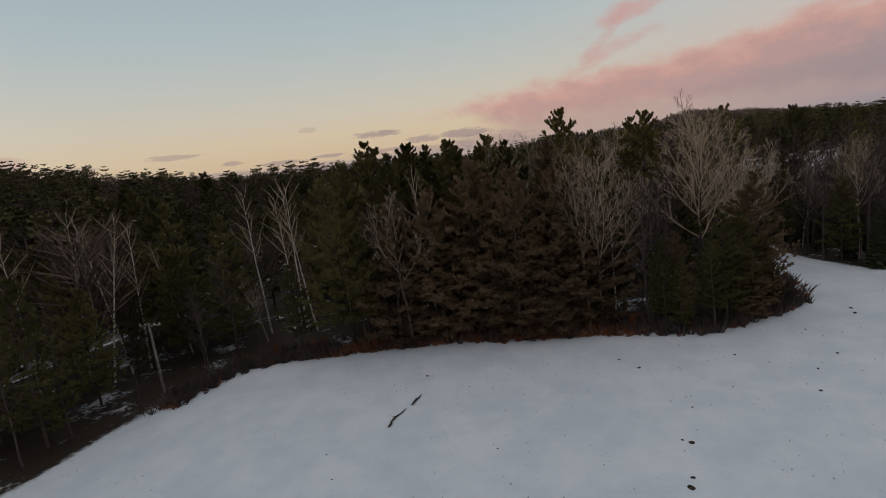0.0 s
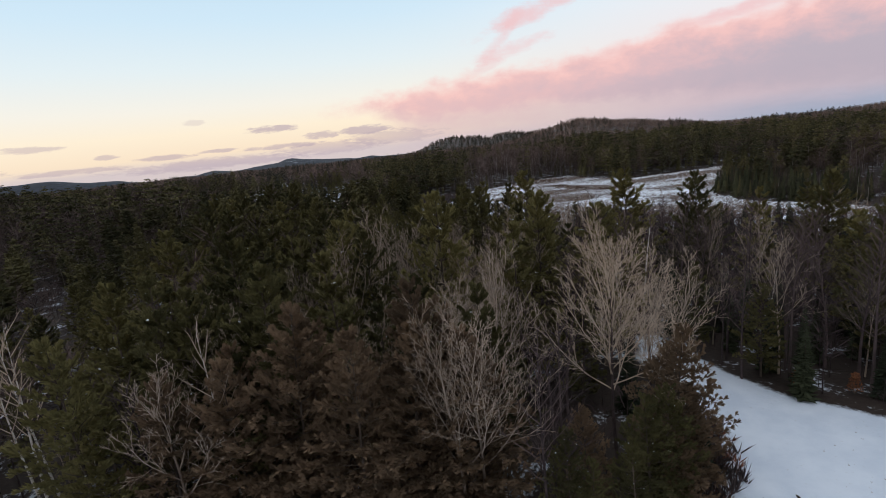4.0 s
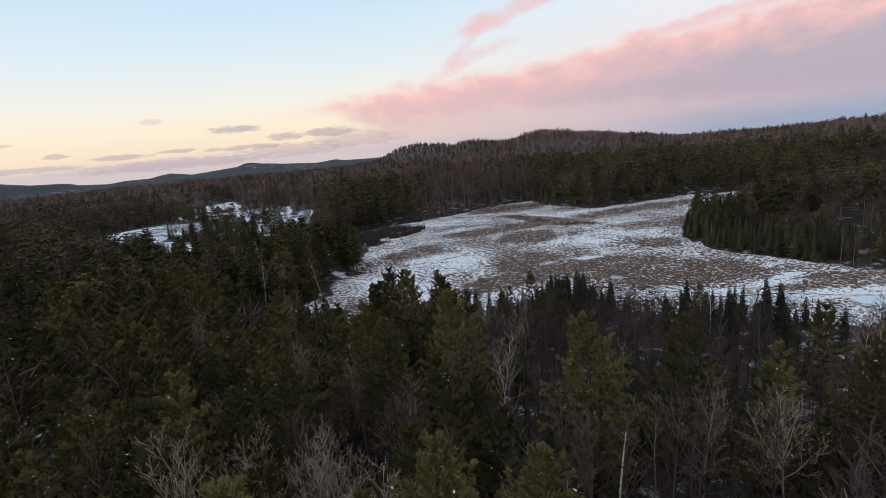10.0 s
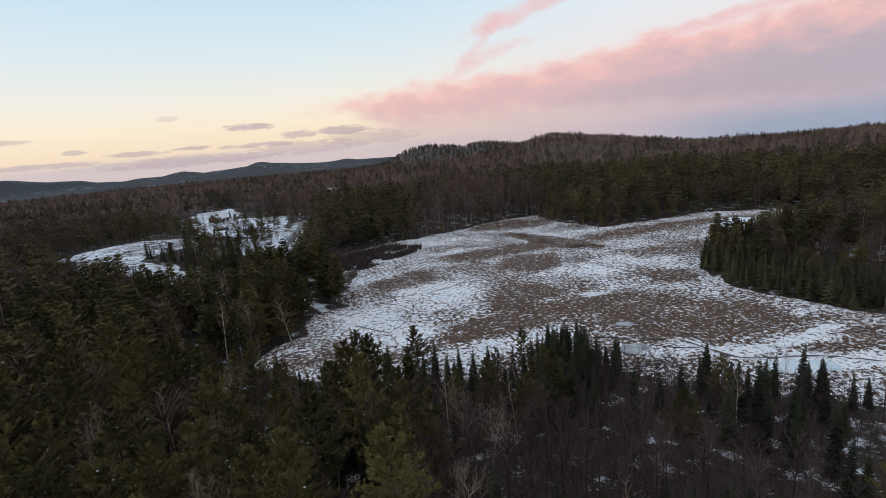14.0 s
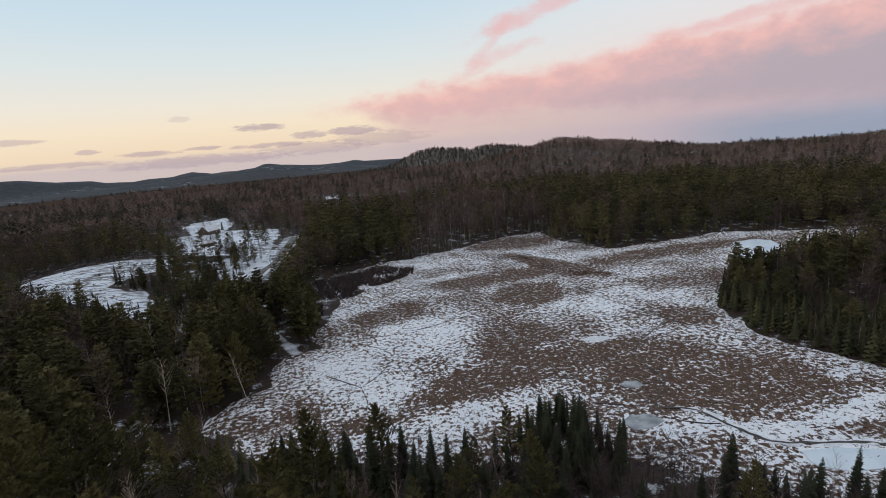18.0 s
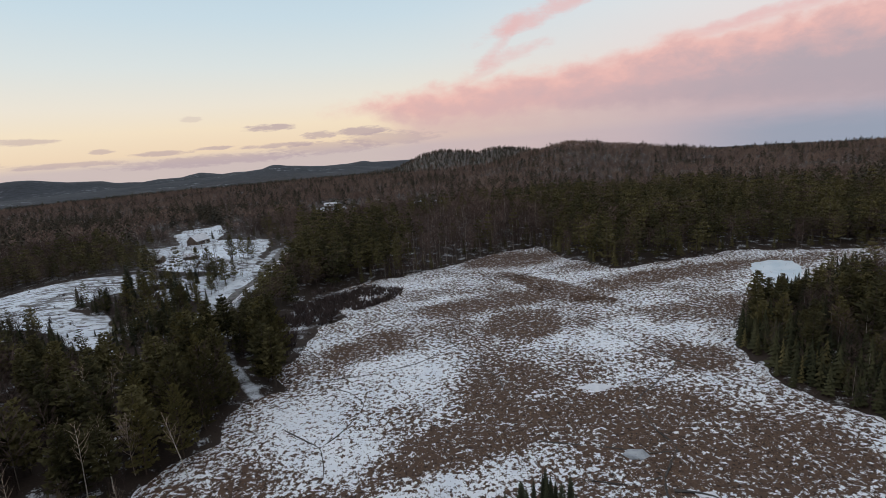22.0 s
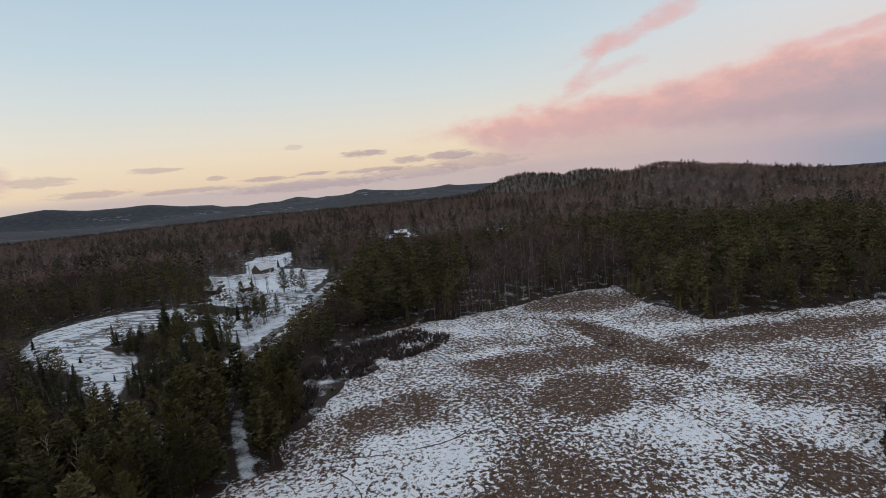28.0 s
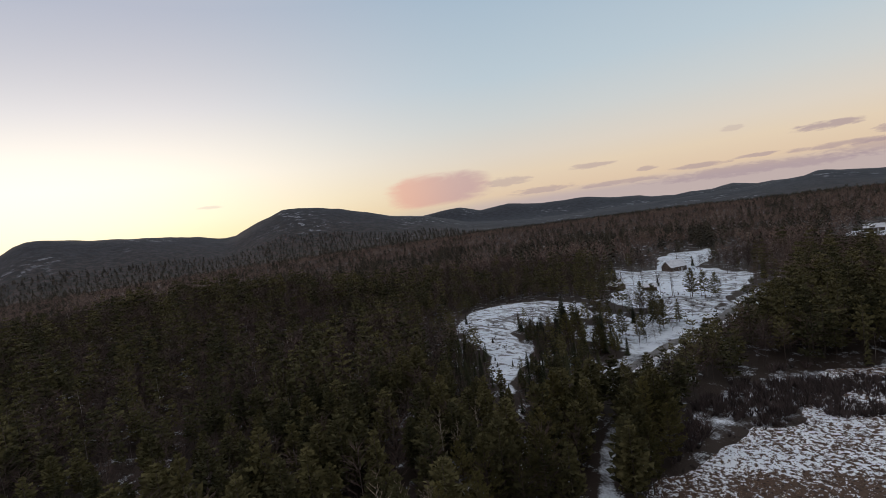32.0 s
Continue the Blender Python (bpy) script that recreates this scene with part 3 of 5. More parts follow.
# brown sedge patches of the marsh: x, y, half widths, turn, weight (minus: drifted white)
PATCHES = [(128, 180, 24, 10, -10, 0.4), (112, 186, 20, 9, 0, 0.4), (150, 174, 16, 8, -15, 0.35), (70, 262, 15, 11, 20, 0.75), (118, 290, 30, 9, 0, 0.75), (119, 262, 15, 12, 20, 1.9), (147, 296, 8, 30, 20, 2.2), (158, 273, 4, 5, 0, 1.6), (148, 352, 26, 16, 0, 1.0), (92, 203, 26, 8, 10, 0.85), (112, 205, 26, 14, 0, 0.7), (181, 253, 20, 11, 0, 0.8), (154, 220, 9, 8, 0, 0.9), (138, 190, 22, 9, -20, 0.65), (205, 294, 46, 9, 0, 0.9), (255, 292, 20, 8, 0, 0.5), (165, 155, 22, 8, -10, 0.5), (138, 305, 12, 10, 0, 0.3), (101, 226, 12, 18, 0, 0.7), (48, 199, 15, 5, -20, 0.5), (130, 178, 18, 6, 0, 0.4), (58, 192, 8, 4, 0, 0.5),
           (56, 215, 16, 20, 20, -0.75), (76, 238, 17, 15, 0, -0.7), (146, 243, 28, 13, 0, -0.6), (87, 326, 28, 8, 0, -0.6), (150, 310, 9, 25, 20, -0.5), (78, 189, 25, 6, 10, -0.7), (138, 153, 9, 4, -20, -2.0), (128, 164, 6, 3, -20, -1.5), (150, 150, 6, 4, -20, -1.5), (146, 163, 7, 2.5, -10, -1.5), (160, 146, 9, 4, -10, -2.0), (165, 138, 40, 7, -10, -0.3), (155, 166, 5, 2, 0, -1.6), (160, 176, 5, 2, 0, -1.3), (100, 300, 20, 6, 0, -0.4), (172, 205, 10, 32, 0, -0.4), (225, 268, 25, 8, 0, -0.3), (122, 214, 5, 2, 0, -1.2), (107, 216, 4, 1.5, 0, -1.2), (116, 171, 9, 4, 0, -0.9)]


def brownness(x, y):
    v = 0.52 + 0.35 * (rough_land(x, y, 17, 11) - 0.5) + 0.4 * (rough_land(x, y, 6, 12) - 0.5)
    for px, py, a, b, turn, k in PATCHES:
        c, s = math.cos(radians(turn)), math.sin(radians(turn))
        u, w = (c * (x - px) + s * (y - py)) / a, (-s * (x - px) + c * (y - py)) / b
        v = v + 0.55 * k * ease(np.hypot(u, w) + 0.5 * (rough_land(x, y, 9, 13) - 0.5), 1.25, 0.6)
    return 0.17 + 0.72 * np.clip(v, 0, 1)


def build_marsh():
    xs, ys = np.arange(16, 362, 1.8), np.arange(104, 382, 1.8)
    gx, gy = np.meshgrid(xs, ys, indexing="ij")
    x, y = gx.ravel(), gy.ravel()
    keep = away(x, y, MARSH_EDGE) < 2.5
    z = 0.12 + 0.25 * (rough_land(x, y, 2.7, 7) - 0.5) + 0.15 * rough_land(x, y, 8, 8) - 0.35 * ease(away(x, y, MARSH_EDGE), -1, 2.5)
    n = len(ys)
    i, j = np.meshgrid(np.arange(len(xs) - 1), np.arange(n - 1), indexing="ij")
    q = np.stack([i * n + j, (i + 1) * n + j, (i + 1) * n + j + 1, i * n + j + 1], -1).reshape(-1, 4)
    q = q[keep[q].all(1)]
    used, q = np.unique(q, return_inverse=True)
    q = q.reshape(-1, 4)
    me = sheet("marsh", np.stack([x, y, z], 1)[used], q, [MARSH], {"brown": brownness(x[used], y[used])}, smooth=True)
    tagged(new("marsh", me), "frozen sedge marsh, snow-dusted white and tawny brown", "marsh", kind="structure")


build_marsh()


# ---- trees: shapes ----
class Shape:
    """Triangles gathered for one mesh, in numbered materials."""

    def __init__(self):
        self.v, self.f, self.m = [], [], []

    def tri(self, a, b, c, m=0):
        n = len(self.v)
        self.v += [a, b, c]
        self.f.append((n, n + 1, n + 2))
        self.m.append(m)

    def tube(self, pts, radii, sides=3, m=0):
        n = len(self.v)
        for k, (p, r) in enumerate(zip(pts, radii)):
            d = Vector(pts[min(k + 1, len(pts) - 1)]) - Vector(pts[max(k - 1, 0)])
            d = d.normalized() if d.length > 1e-6 else Vector((0, 0, 1))
            u = d.orthogonal().normalized()
            w = d.cross(u)
            for s in range(sides):
                a = 2 * math.pi * s / sides
                self.v.append(tuple(Vector(p) + r * (math.cos(a) * u + math.sin(a) * w)))
        for k in range(len(pts) - 1):
            for s in range(sides):
                a, b = n + k * sides + s, n + k * sides + (s + 1) % sides
                self.f += [(a, b, b + sides), (a, b + sides, a + sides)]
                self.m += [m, m]

    def spike(self, p, d, length, r, m=0):
        """A twig: a slim three-sided needle."""
        d = Vector(d).normalized()
        u = d.orthogonal().normalized()
        w = d.cross(u)
        n = len(self.v)
        for s in range(3):
            a = 2 * math.pi * s / 3
            self.v.append(tuple(Vector(p) + r * (math.cos(a) * u + math.sin(a) * w)))
        self.v.append(tuple(Vector(p) + d * length))
        self.f += [(n, n + 1, n + 3), (n + 1, n + 2, n + 3), (n + 2, n, n + 3)]
        self.m += [m] * 3

    def mesh(self, name, mats):
        return sheet(name, self.v, self.f, mats, which=self.m)


def slim(sh, rng, p, d, length, w, m):
    d = Vector(d).normalized()
    o = d.orthogonal().normalized()
    a = rng.uniform(0, 6.28)
    o = (o * math.cos(a) + d.cross(o) * math.sin(a)) * w
    p = Vector(p)
    sh.tri(tuple(p - o), tuple(p + o), tuple(p + d * length), m)


def bent(rng, p, d, length, parts, wander, lift):
    """A limb's line: it wanders a little and turns upwards."""
    p, d, pts = Vector(p), Vector(d).normalized(), [Vector(p)]
    for _ in range(parts):
        d = (d + Vector((rng.gauss(0, wander), rng.gauss(0, wander), rng.gauss(0, wander) + lift))).normalized()
        p = p + d * (length / parts)
        pts.append(p.copy())
    return pts, d


def outward(rng, a, rise):
    return Vector((math.cos(a) * math.cos(rise), math.sin(a) * math.cos(rise), math.sin(rise)))


def twigs(rng, sh, pts, count, length, r, spread, lift, deeper=0):
    for _ in range(count):
        k = rng.uniform(0.25, 1.0) * (len(pts) - 1)
        i = min(int(k), len(pts) - 2)
        p = Vector(pts[i]).lerp(Vector(pts[i + 1]), k - i)
        d = (Vector(pts[i + 1]) - Vector(pts[i])).normalized()
        d = (d + Vector((rng.gauss(0, spread), rng.gauss(0, spread), rng.gauss(0, spread * 0.6) + lift))).normalized()
        ln = length * rng.uniform(0.5, 1.2)
        sh.spike(p, d, ln, r)
        for _ in range(deeper):
            e = (d + Vector((rng.gauss(0, 0.5), rng.gauss(0, 0.5), rng.gauss(0.1, 0.35)))).normalized()
            sh.spike(p + d * ln * rng.uniform(0.2, 0.75), e, ln * rng.uniform(0.3, 0.6), r * 0.6)


def fork_tree(seed, tall, base=0.26, limbs=6, sides=(9, 6, 4), wide=(14, 46), curl=0.075):
    """A broad bare tree: a few long limbs that curve outwards and up, each with finer branches, to a round crown."""
    rng = random.Random(seed)
    stem, crown = Shape(), Shape()
    pts, d0 = bent(rng, (0, 0, -0.3), (rng.gauss(0, 0.03), rng.gauss(0, 0.03), 1), tall * 0.82, 9, 0.045, 0.04)
    r0 = tall * 0.0085
    stem.tube(pts, [r0 * (1 - 0.085 * k) for k in range(10)], 7)

    def branch(p, d, length, r, level):
        if level == len(sides):
            d = Vector(d).normalized()
            crown.spike(p, d, length, max(r, 0.012))
            return
        parts = (7, 5, 3)[level]
        lp, _ = bent(rng, p, d, length, parts, (0.07, 0.1, 0.13)[level], curl)
        crown.tube(lp, [max(r * (1 - 0.8 * k / parts), 0.011) for k in range(parts + 1)], 4 if level == 0 else 3)
        turn = rng.uniform(0, 6.28)
        for i in range(sides[level]):
            u = (0.16, 0.22, 0.3)[level] + (0.97 - (0.16, 0.22, 0.3)[level]) * (i + rng.random()) / sides[level]
            k = min(int(u * parts), parts - 1)
            q = lp[k].lerp(lp[k + 1], u * parts - k)
            e = (lp[k + 1] - lp[k]).normalized()
            o = e.orthogonal().normalized()
            q2 = turn + i * 2.4 + rng.uniform(-0.4, 0.4)
            ang = radians(rng.uniform(24, 52))
            way = e * math.cos(ang) + (o * math.cos(q2) + e.cross(o) * math.sin(q2)) * math.sin(ang)
            ln = length * rng.uniform(0.75, 1.2) * (0.44, 0.42, 0.42)[level] * (1.25 - 0.75 * u)
            branch(q, way, ln, r * (1 - 0.75 * u) * 0.5, level + 1)

    for k in range(limbs):
        f = k / (limbs - 1)
        q = k * 2.4 + rng.uniform(-0.4, 0.4)
        ang = radians(wide[1] * (1 - f) + wide[0] * f + rng.uniform(-9, 9))
        u = (base + (0.8 - base) * f ** 1.15) / 0.82 * 9
        at = pts[int(u)].lerp(pts[min(int(u) + 1, 9)], u % 1)
        ln = tall * (1 - base) * (0.66 - 0.3 * f) * rng.uniform(0.85, 1.15)
        branch(at, Vector((math.cos(q) * math.sin(ang), math.sin(q) * math.sin(ang), math.cos(ang))), ln, r0 * (0.4 - 0.16 * f), 0)
    return stem, crown


def leader_tree(seed, tall, boughs, twig_count, deeper, start=0.35, rise=(25, 60), length=0.26, lean=0.03, thick=0.0095):
    """A slim bare forest tree with one stem and short rising boughs."""
    rng = random.Random(seed)
    stem, crown = Shape(), Shape()
    tip = (rng.gauss(0, lean), rng.gauss(0, lean), 1)
    pts, _ = bent(rng, (0, 0, -0.3), tip, tall, 8, 0.03, 0.02)
    r0 = tall * thick
    stem.tube(pts, [r0 * (1 - k / 8.6) for k in range(9)], 6)
    for i in range(boughs):
        k = 8 * (start + (0.97 - start) * (i + rng.random()) / boughs)
        q = pts[int(k)].lerp(pts[min(int(k) + 1, 8)], k % 1)
        d = outward(rng, i * 2.4 + rng.uniform(-0.5, 0.5), radians(rng.uniform(*rise)))
        ln = tall * length * rng.uniform(0.6, 1.2) * (1.15 - 0.75 * (k / 8 - start) / (1 - start))
        bp, _ = bent(rng, q, d, ln, 3, 0.08, 0.1)
        crown.tube(bp, [r0 * 0.32, r0 * 0.24, r0 * 0.15, r0 * 0.06], 3)
        twigs(rng, crown, bp, twig_count, ln * 0.42, r0 * 0.085, 0.45, 0.2, deeper)
    return stem, crown


def pine_tree(seed, tall, whorls=14, per=5, start=0.2, wide=0.22, tufts=9, ragged=0.34):
    """A white pine: tiers of near-level boughs, each a flat plume of long needles, with dark gaps between."""
    rng = random.Random(seed)
    stem, crown = Shape(), Shape()
    pts, _ = bent(rng, (0, 0, -0.3), (rng.gauss(0, 0.02), rng.gauss(0, 0.02), 1), tall, 6, 0.015, 0.02)
    r0 = tall * 0.0115
    stem.tube(pts, [r0 * (1 - k / 6.3) for k in range(7)], 7)
    for w in range(whorls):
        k = start + (0.985 - start) * (w + rng.uniform(-0.25, 0.25)) / (whorls - 1)
        k = min(max(k, start), 0.985)
        q = pts[int(k * 6)].lerp(pts[min(int(k * 6) + 1, 6)], (k * 6) % 1)
        prof = (1 - k) ** 0.7 * min(1.0, 0.5 + (k - start) * 2.2) + 0.06
        for b in range(per if k < 0.9 else 4):
            ln = tall * wide * 1.35 * prof * rng.uniform(1 - ragged, 1 + ragged)
            a = 2 * math.pi * b / per + w * 0.9 + rng.uniform(-0.4, 0.4)
            bp, d = bent(rng, q, outward(rng, a, radians(rng.uniform(-8, 10) + 46 * k * k)), ln, 4, 0.05, 0.09)
            stem.tube([bp[0], bp[2], bp[4]], [r0 * 0.2, r0 * 0.12, r0 * 0.03], 3)
            across = Vector((-d.y, d.x, 0))
            for t in range(tufts):
                u = 1 - (t / tufts) ** 1.1 * 0.78
                i = min(int(u * 4), 3)
                p = bp[i].lerp(bp[i + 1], u * 4 - i)
                off = rng.uniform(-1, 1)
                p = p + across * off * ln * 0.3 * (1.15 - 0.75 * u) + Vector((0, 0, rng.uniform(-0.1, 0.22)))
                size = rng.uniform(0.42, 0.74) * (0.55 + tall / 40) * (0.66 + 0.4 * (1 - k))
                for _ in range(14):
                    e = (d * 0.7 + across * (off * 0.5 + rng.gauss(0, 0.55)) + Vector((0, 0, rng.gauss(0.3, 0.34)))).normalized()
                    o = e.cross(Vector((rng.gauss(0, 0.6), rng.gauss(0, 0.6), 1))).normalized() * size * rng.uniform(0.1, 0.19)
                    crown.tri(tuple(p - e * 0.1 + o * 0.4), tuple(p + e * size * 0.65 - o), tuple(p + e * size + o * 0.5))
    return stem, crown


def fir_tree(seed, tall, tiers=22, per=8, wide=0.15):
    """A narrow spire of spruce or fir with drooping, jagged tiers."""
    rng = random.Random(seed)
    stem, crown = Shape(), Shape()
    r0 = tall * 0.011
    stem.tube([Vector((0, 0, -0.3)), Vector((0, 0, tall * 0.5)), Vector((0, 0, tall))], [r0, r0 * 0.55, 0.01], 6)
    for w in range(tiers):
        k = 0.06 + 0.93 * w / (tiers - 1)
        ln0 = tall * wide * (1 - k) ** 0.8 + 0.12
        for b in range(per):
            ln = ln0 * rng.uniform(0.65, 1.2)
            a = 2 * math.pi * b / per + w * 0.7 + rng.uniform(-0.25, 0.25)
            d = outward(rng, a, radians(rng.uniform(-28, -4) + 45 * k * k))
            p = Vector((0, 0, k * tall))
            s = Vector((-d.y, d.x, 0)) * ln * rng.uniform(0.16, 0.26)
            mid, end = p + d * ln * 0.55, p + d * ln + Vector((0, 0, ln * 0.12))
            low = mid - Vector((0, 0, ln * 0.16))
            crown.tri(tuple(p), tuple(mid + s), tuple(end))
            crown.tri(tuple(p), tuple(end), tuple(mid - s))
            crown.tri(tuple(p), tuple(low), tuple(end))
            crown.tri(tuple(mid + s), tuple(low - Vector((0, 0, ln * 0.1))), tuple(mid - s))
    return stem, crown


def make_tree(name, shape, bark, leaf, label, category, group):
    root = new(name)
    stem = new("trunk", shape[0].mesh("trunk", [bark]))
    crown = new("crown", shape[1].mesh("crown", [leaf]))
    stem.parent = crown.parent = root
    if leaf == PINE:
        rng, sh = random.Random(len(shape[1].f)), Shape()
        for _ in range(11):
            p = Vector(shape[1].v[rng.randrange(len(shape[1].v))])
            for _ in range(2):
                slim(sh, rng, p + Vector((0, 0, 0.05)), (rng.gauss(0, 1), rng.gauss(0, 1), 0.1), rng.uniform(0.12, 0.3), 0.07, 0)
        snow = new("snow_clump", sh.mesh("snow_clump", [SNOW]))
        snow.parent = root
        tagged(snow, kind="stuff")
    return tagged(root, label, category, group)


def model(name, shapes, bark, leaf, label, category, group):
    return [make_tree(name, s, bark, leaf, label, category, group) for s in shapes]


PINES = model("pine_tree", [pine_tree(10 + k, 18, (13, 15, 12, 14)[k], (5, 6, 5, 6)[k], (0.12, 0.2, 0.28, 0.16)[k], (0.2, 0.235, 0.215, 0.25)[k], 15, 0.26) for k in range(4)], BARK, PINE, "tall dark green pine with ragged tufted boughs in the snowy wood", "pine tree", "pines of the wood")
WARM_PINES = model("pine_tree", [pine_tree(30 + k, 18, 17, 6, 0.05, 0.25, 16, 0.26) for k in range(2)], BARK, PINE_WARM, "broad brown-green pine with boughs to the ground beside the field", "pine tree", "pines at the field's edge")
FIRS = model("fir_tree", [fir_tree(50 + k, 10, 27 + 3 * k, 10, (0.15, 0.18, 0.13)[k]) for k in range(3)], BARK, FIR, "narrow dark spire-shaped fir at the edge of the marsh", "fir tree", "firs along the marsh")
MAPLES = model("bare_tree", [leader_tree(70 + k, 15, 30, 6, 2, (0.3, 0.4, 0.35, 0.25)[k], (28, 62), (0.25, 0.2, 0.28, 0.3)[k]) for k in range(4)], TWIG_RED, TWIG_RED, "leafless grey-brown hardwood with fine upswept twigs", "bare tree", "leafless hardwoods")
ASPENS = model("aspen_tree", [fork_tree(90 + k, 16, (0.34, 0.42, 0.3)[k], (11, 9, 13)[k], (8, 5, 3), (14, 52), 0.09) for k in range(3)], TWIG, TWIG, "leafless pale grey aspen with a broad fan of branches", "bare tree", "pale aspens among the pines")
BIRCHES = model("birch_tree", [leader_tree(110 + k, 17, 16, 4, 2, 0.5, (30, 65), 0.22, 0.07, 0.008) for k in range(3)], BIRCH, PALE_TWIG, "leafless white-barked birch with a slim leaning trunk", "birch tree", "white birches")


# ---- trees: where they stand ----
def scatter(x0, x1, y0, y1, step, seed):
    rng = np.random.default_rng(seed)
    gx, gy = np.meshgrid(np.arange(x0, x1, step), np.arange(y0, y1, step), indexing="ij")
    x = gx.ravel() + rng.uniform(-0.46, 0.46, gx.size) * step
    y = gy.ravel() + rng.uniform(-0.46, 0.46, gx.size) * step
    return x, y


def wooded(x, y):
    """How deep in the woods: metres from the nearest opening."""
    d = np.minimum(away(x, y, MARSH_EDGE), np.minimum(away(x, y, FIELD_EDGE), np.minimum(away(x, y, KNOLL_EDGE), away(x, y, FARM_EDGE))))
    for g in (*GLADES, ALDERS):
        d = np.minimum(d, away(x, y, g))
    for line, half in OPENINGS:
        d = np.minimum(d, from_line(x, y, line) - half + 0.6)
    d = np.minimum(d, from_line(x, y, ROAD_LINE) - np.where(y < 290, 2.2, 4.0))
    return np.minimum(d, from_line(x, y, GAP_LINE) - 2.2)


FLIGHT = [(7, 15), (30, 60), (60, 105), (88, 154)]


def kinds(x, y, rng):
    """0 pine, 1 fir, 2 dark hardwood, 3 aspen, 4 birch."""
    u = rng.random(len(x))
    m = away(x, y, MARSH_EDGE)
    grove = rough_land(x, y, 55, 21) * 0.6 + rough_land(x, y, 22, 22) * 0.4
    r = np.hypot(x - EYE_AT[0], y - EYE_AT[1])
    pine = np.clip(0.42 + 1.6 * (grove - 0.5), 0.08, 0.92)
    pine = pine * (1 - 0.6 * ease(r, 250, 360))
    left = ease(x, 46, 26) * ease(y, 215, 185) * ease(x, -45, -20)
    wild = ease(x, -20, -45) * ease(y, 420, 380)
    pine = pine + (0.42 - pine) * wild
    pine = pine + (0.74 - pine) * left
    verge = ease(x, -9, -15) * ease(y, 140, 118)
    pine = pine + (0.5 - pine) * verge
    right = ease(x, 44, 54) * ease(y, 172, 150) * ease(x, 220, 150)
    pine = pine + (0.07 - pine) * right
    shore = ease(np.abs(x - 24), 32, 12) * ease(y, 195, 210) * ease(y, 340, 315)
    pine = pine + (0.62 - pine) * shore
    isle = ease(x, 158, 166) * ease(np.abs(y - 200), 70, 50) * ease(x, 340, 300)
    pine = pine + (0.3 - pine) * isle
    band = ease(y, 296, 316) * ease(y, 600, 470) * ease(x, 164, 182)
    pine = pine + (np.clip(0.62 + 0.9 * (grove - 0.5), 0.2, 0.95) - pine) * band
    pale = ease(np.abs(x - 135), 60, 40) * ease(y, 338, 350) * ease(y, 460, 430)
    pine = pine * (1 - 0.92 * pale)
    stand = ease(np.abs(x - 62), 42, 32) * ease(y, 336, 346) * ease(y, 430, 395)
    pine = pine + (0.9 - pine) * stand
    hill = ease(r, 420, 620)
    pine = pine * (1 - hill) + hill * np.clip(0.1 + 1.2 * (grove - 0.5), 0.02, 0.6)
    pine = pine + (np.clip(0.5 + 1.3 * (grove - 0.5), 0.1, 0.9) - pine) * hill * ease(x, 40, -20) * ease(r, 760, 620)
    pine = pine + (0.8 - pine) * ease(r, 1100, 1300)
    # dark conifers by the snow lane that leads out of the field
    lane = ease(np.hypot(x - 62, y - 82), 21, 13) * ease(x, 53, 56)
    pine = pine + (0.14 - pine) * lane
    k = np.where(u < pine, 0, 2)
    v = rng.random(len(x))
    k = np.where((k == 2) & (v < 0.2 - 0.14 * right - 0.12 * wild), 3, k)
    k = np.where((k == 2) & (v > 0.93 - 0.35 * pale - 0.1 * isle + 0.05 * wild), 4, k)
    fringe = (m < 12) & (m > 0) & (((y < 205) & (v < 0.8)) | (v < 0.3) | ((isle > 0.3) & (v < 0.55)))
    fringe |= (m < 32) & (m > 0) & (x > 34) & (x < 150) & (y < 190) & (v < 0.45)
    fringe |= (rough_land(x, y, 28, 23) > 0.55) & (v < 0.6) & (x > 40) & (y < 190)
    fringe |= (lane > 0.3) & (k == 2) & (v < 0.6)
    return np.where(fringe, 1, k)


RISE = ((12, 20), (5.5, 10.5), (11, 17), (10, 16), (12, 17))


# bare trees that stand clear of their neighbours
OPEN_CROWNED = ((32, 88), (24, 80), (19, 95), (15.5, 85), (24.5, 85.5), (25.5, 76), (1, 93), (2, 88), (-11, 75.6), (-16.4, 77.6), (54.5, 81), (61, 79), (26, 100), (29, 97.5), (37, 110), (31, 103), (45, 120), (53, 125), (65, 97), (70, 92), (65, 106), (53, 162), (47, 163), (23, 164), (8, 196))


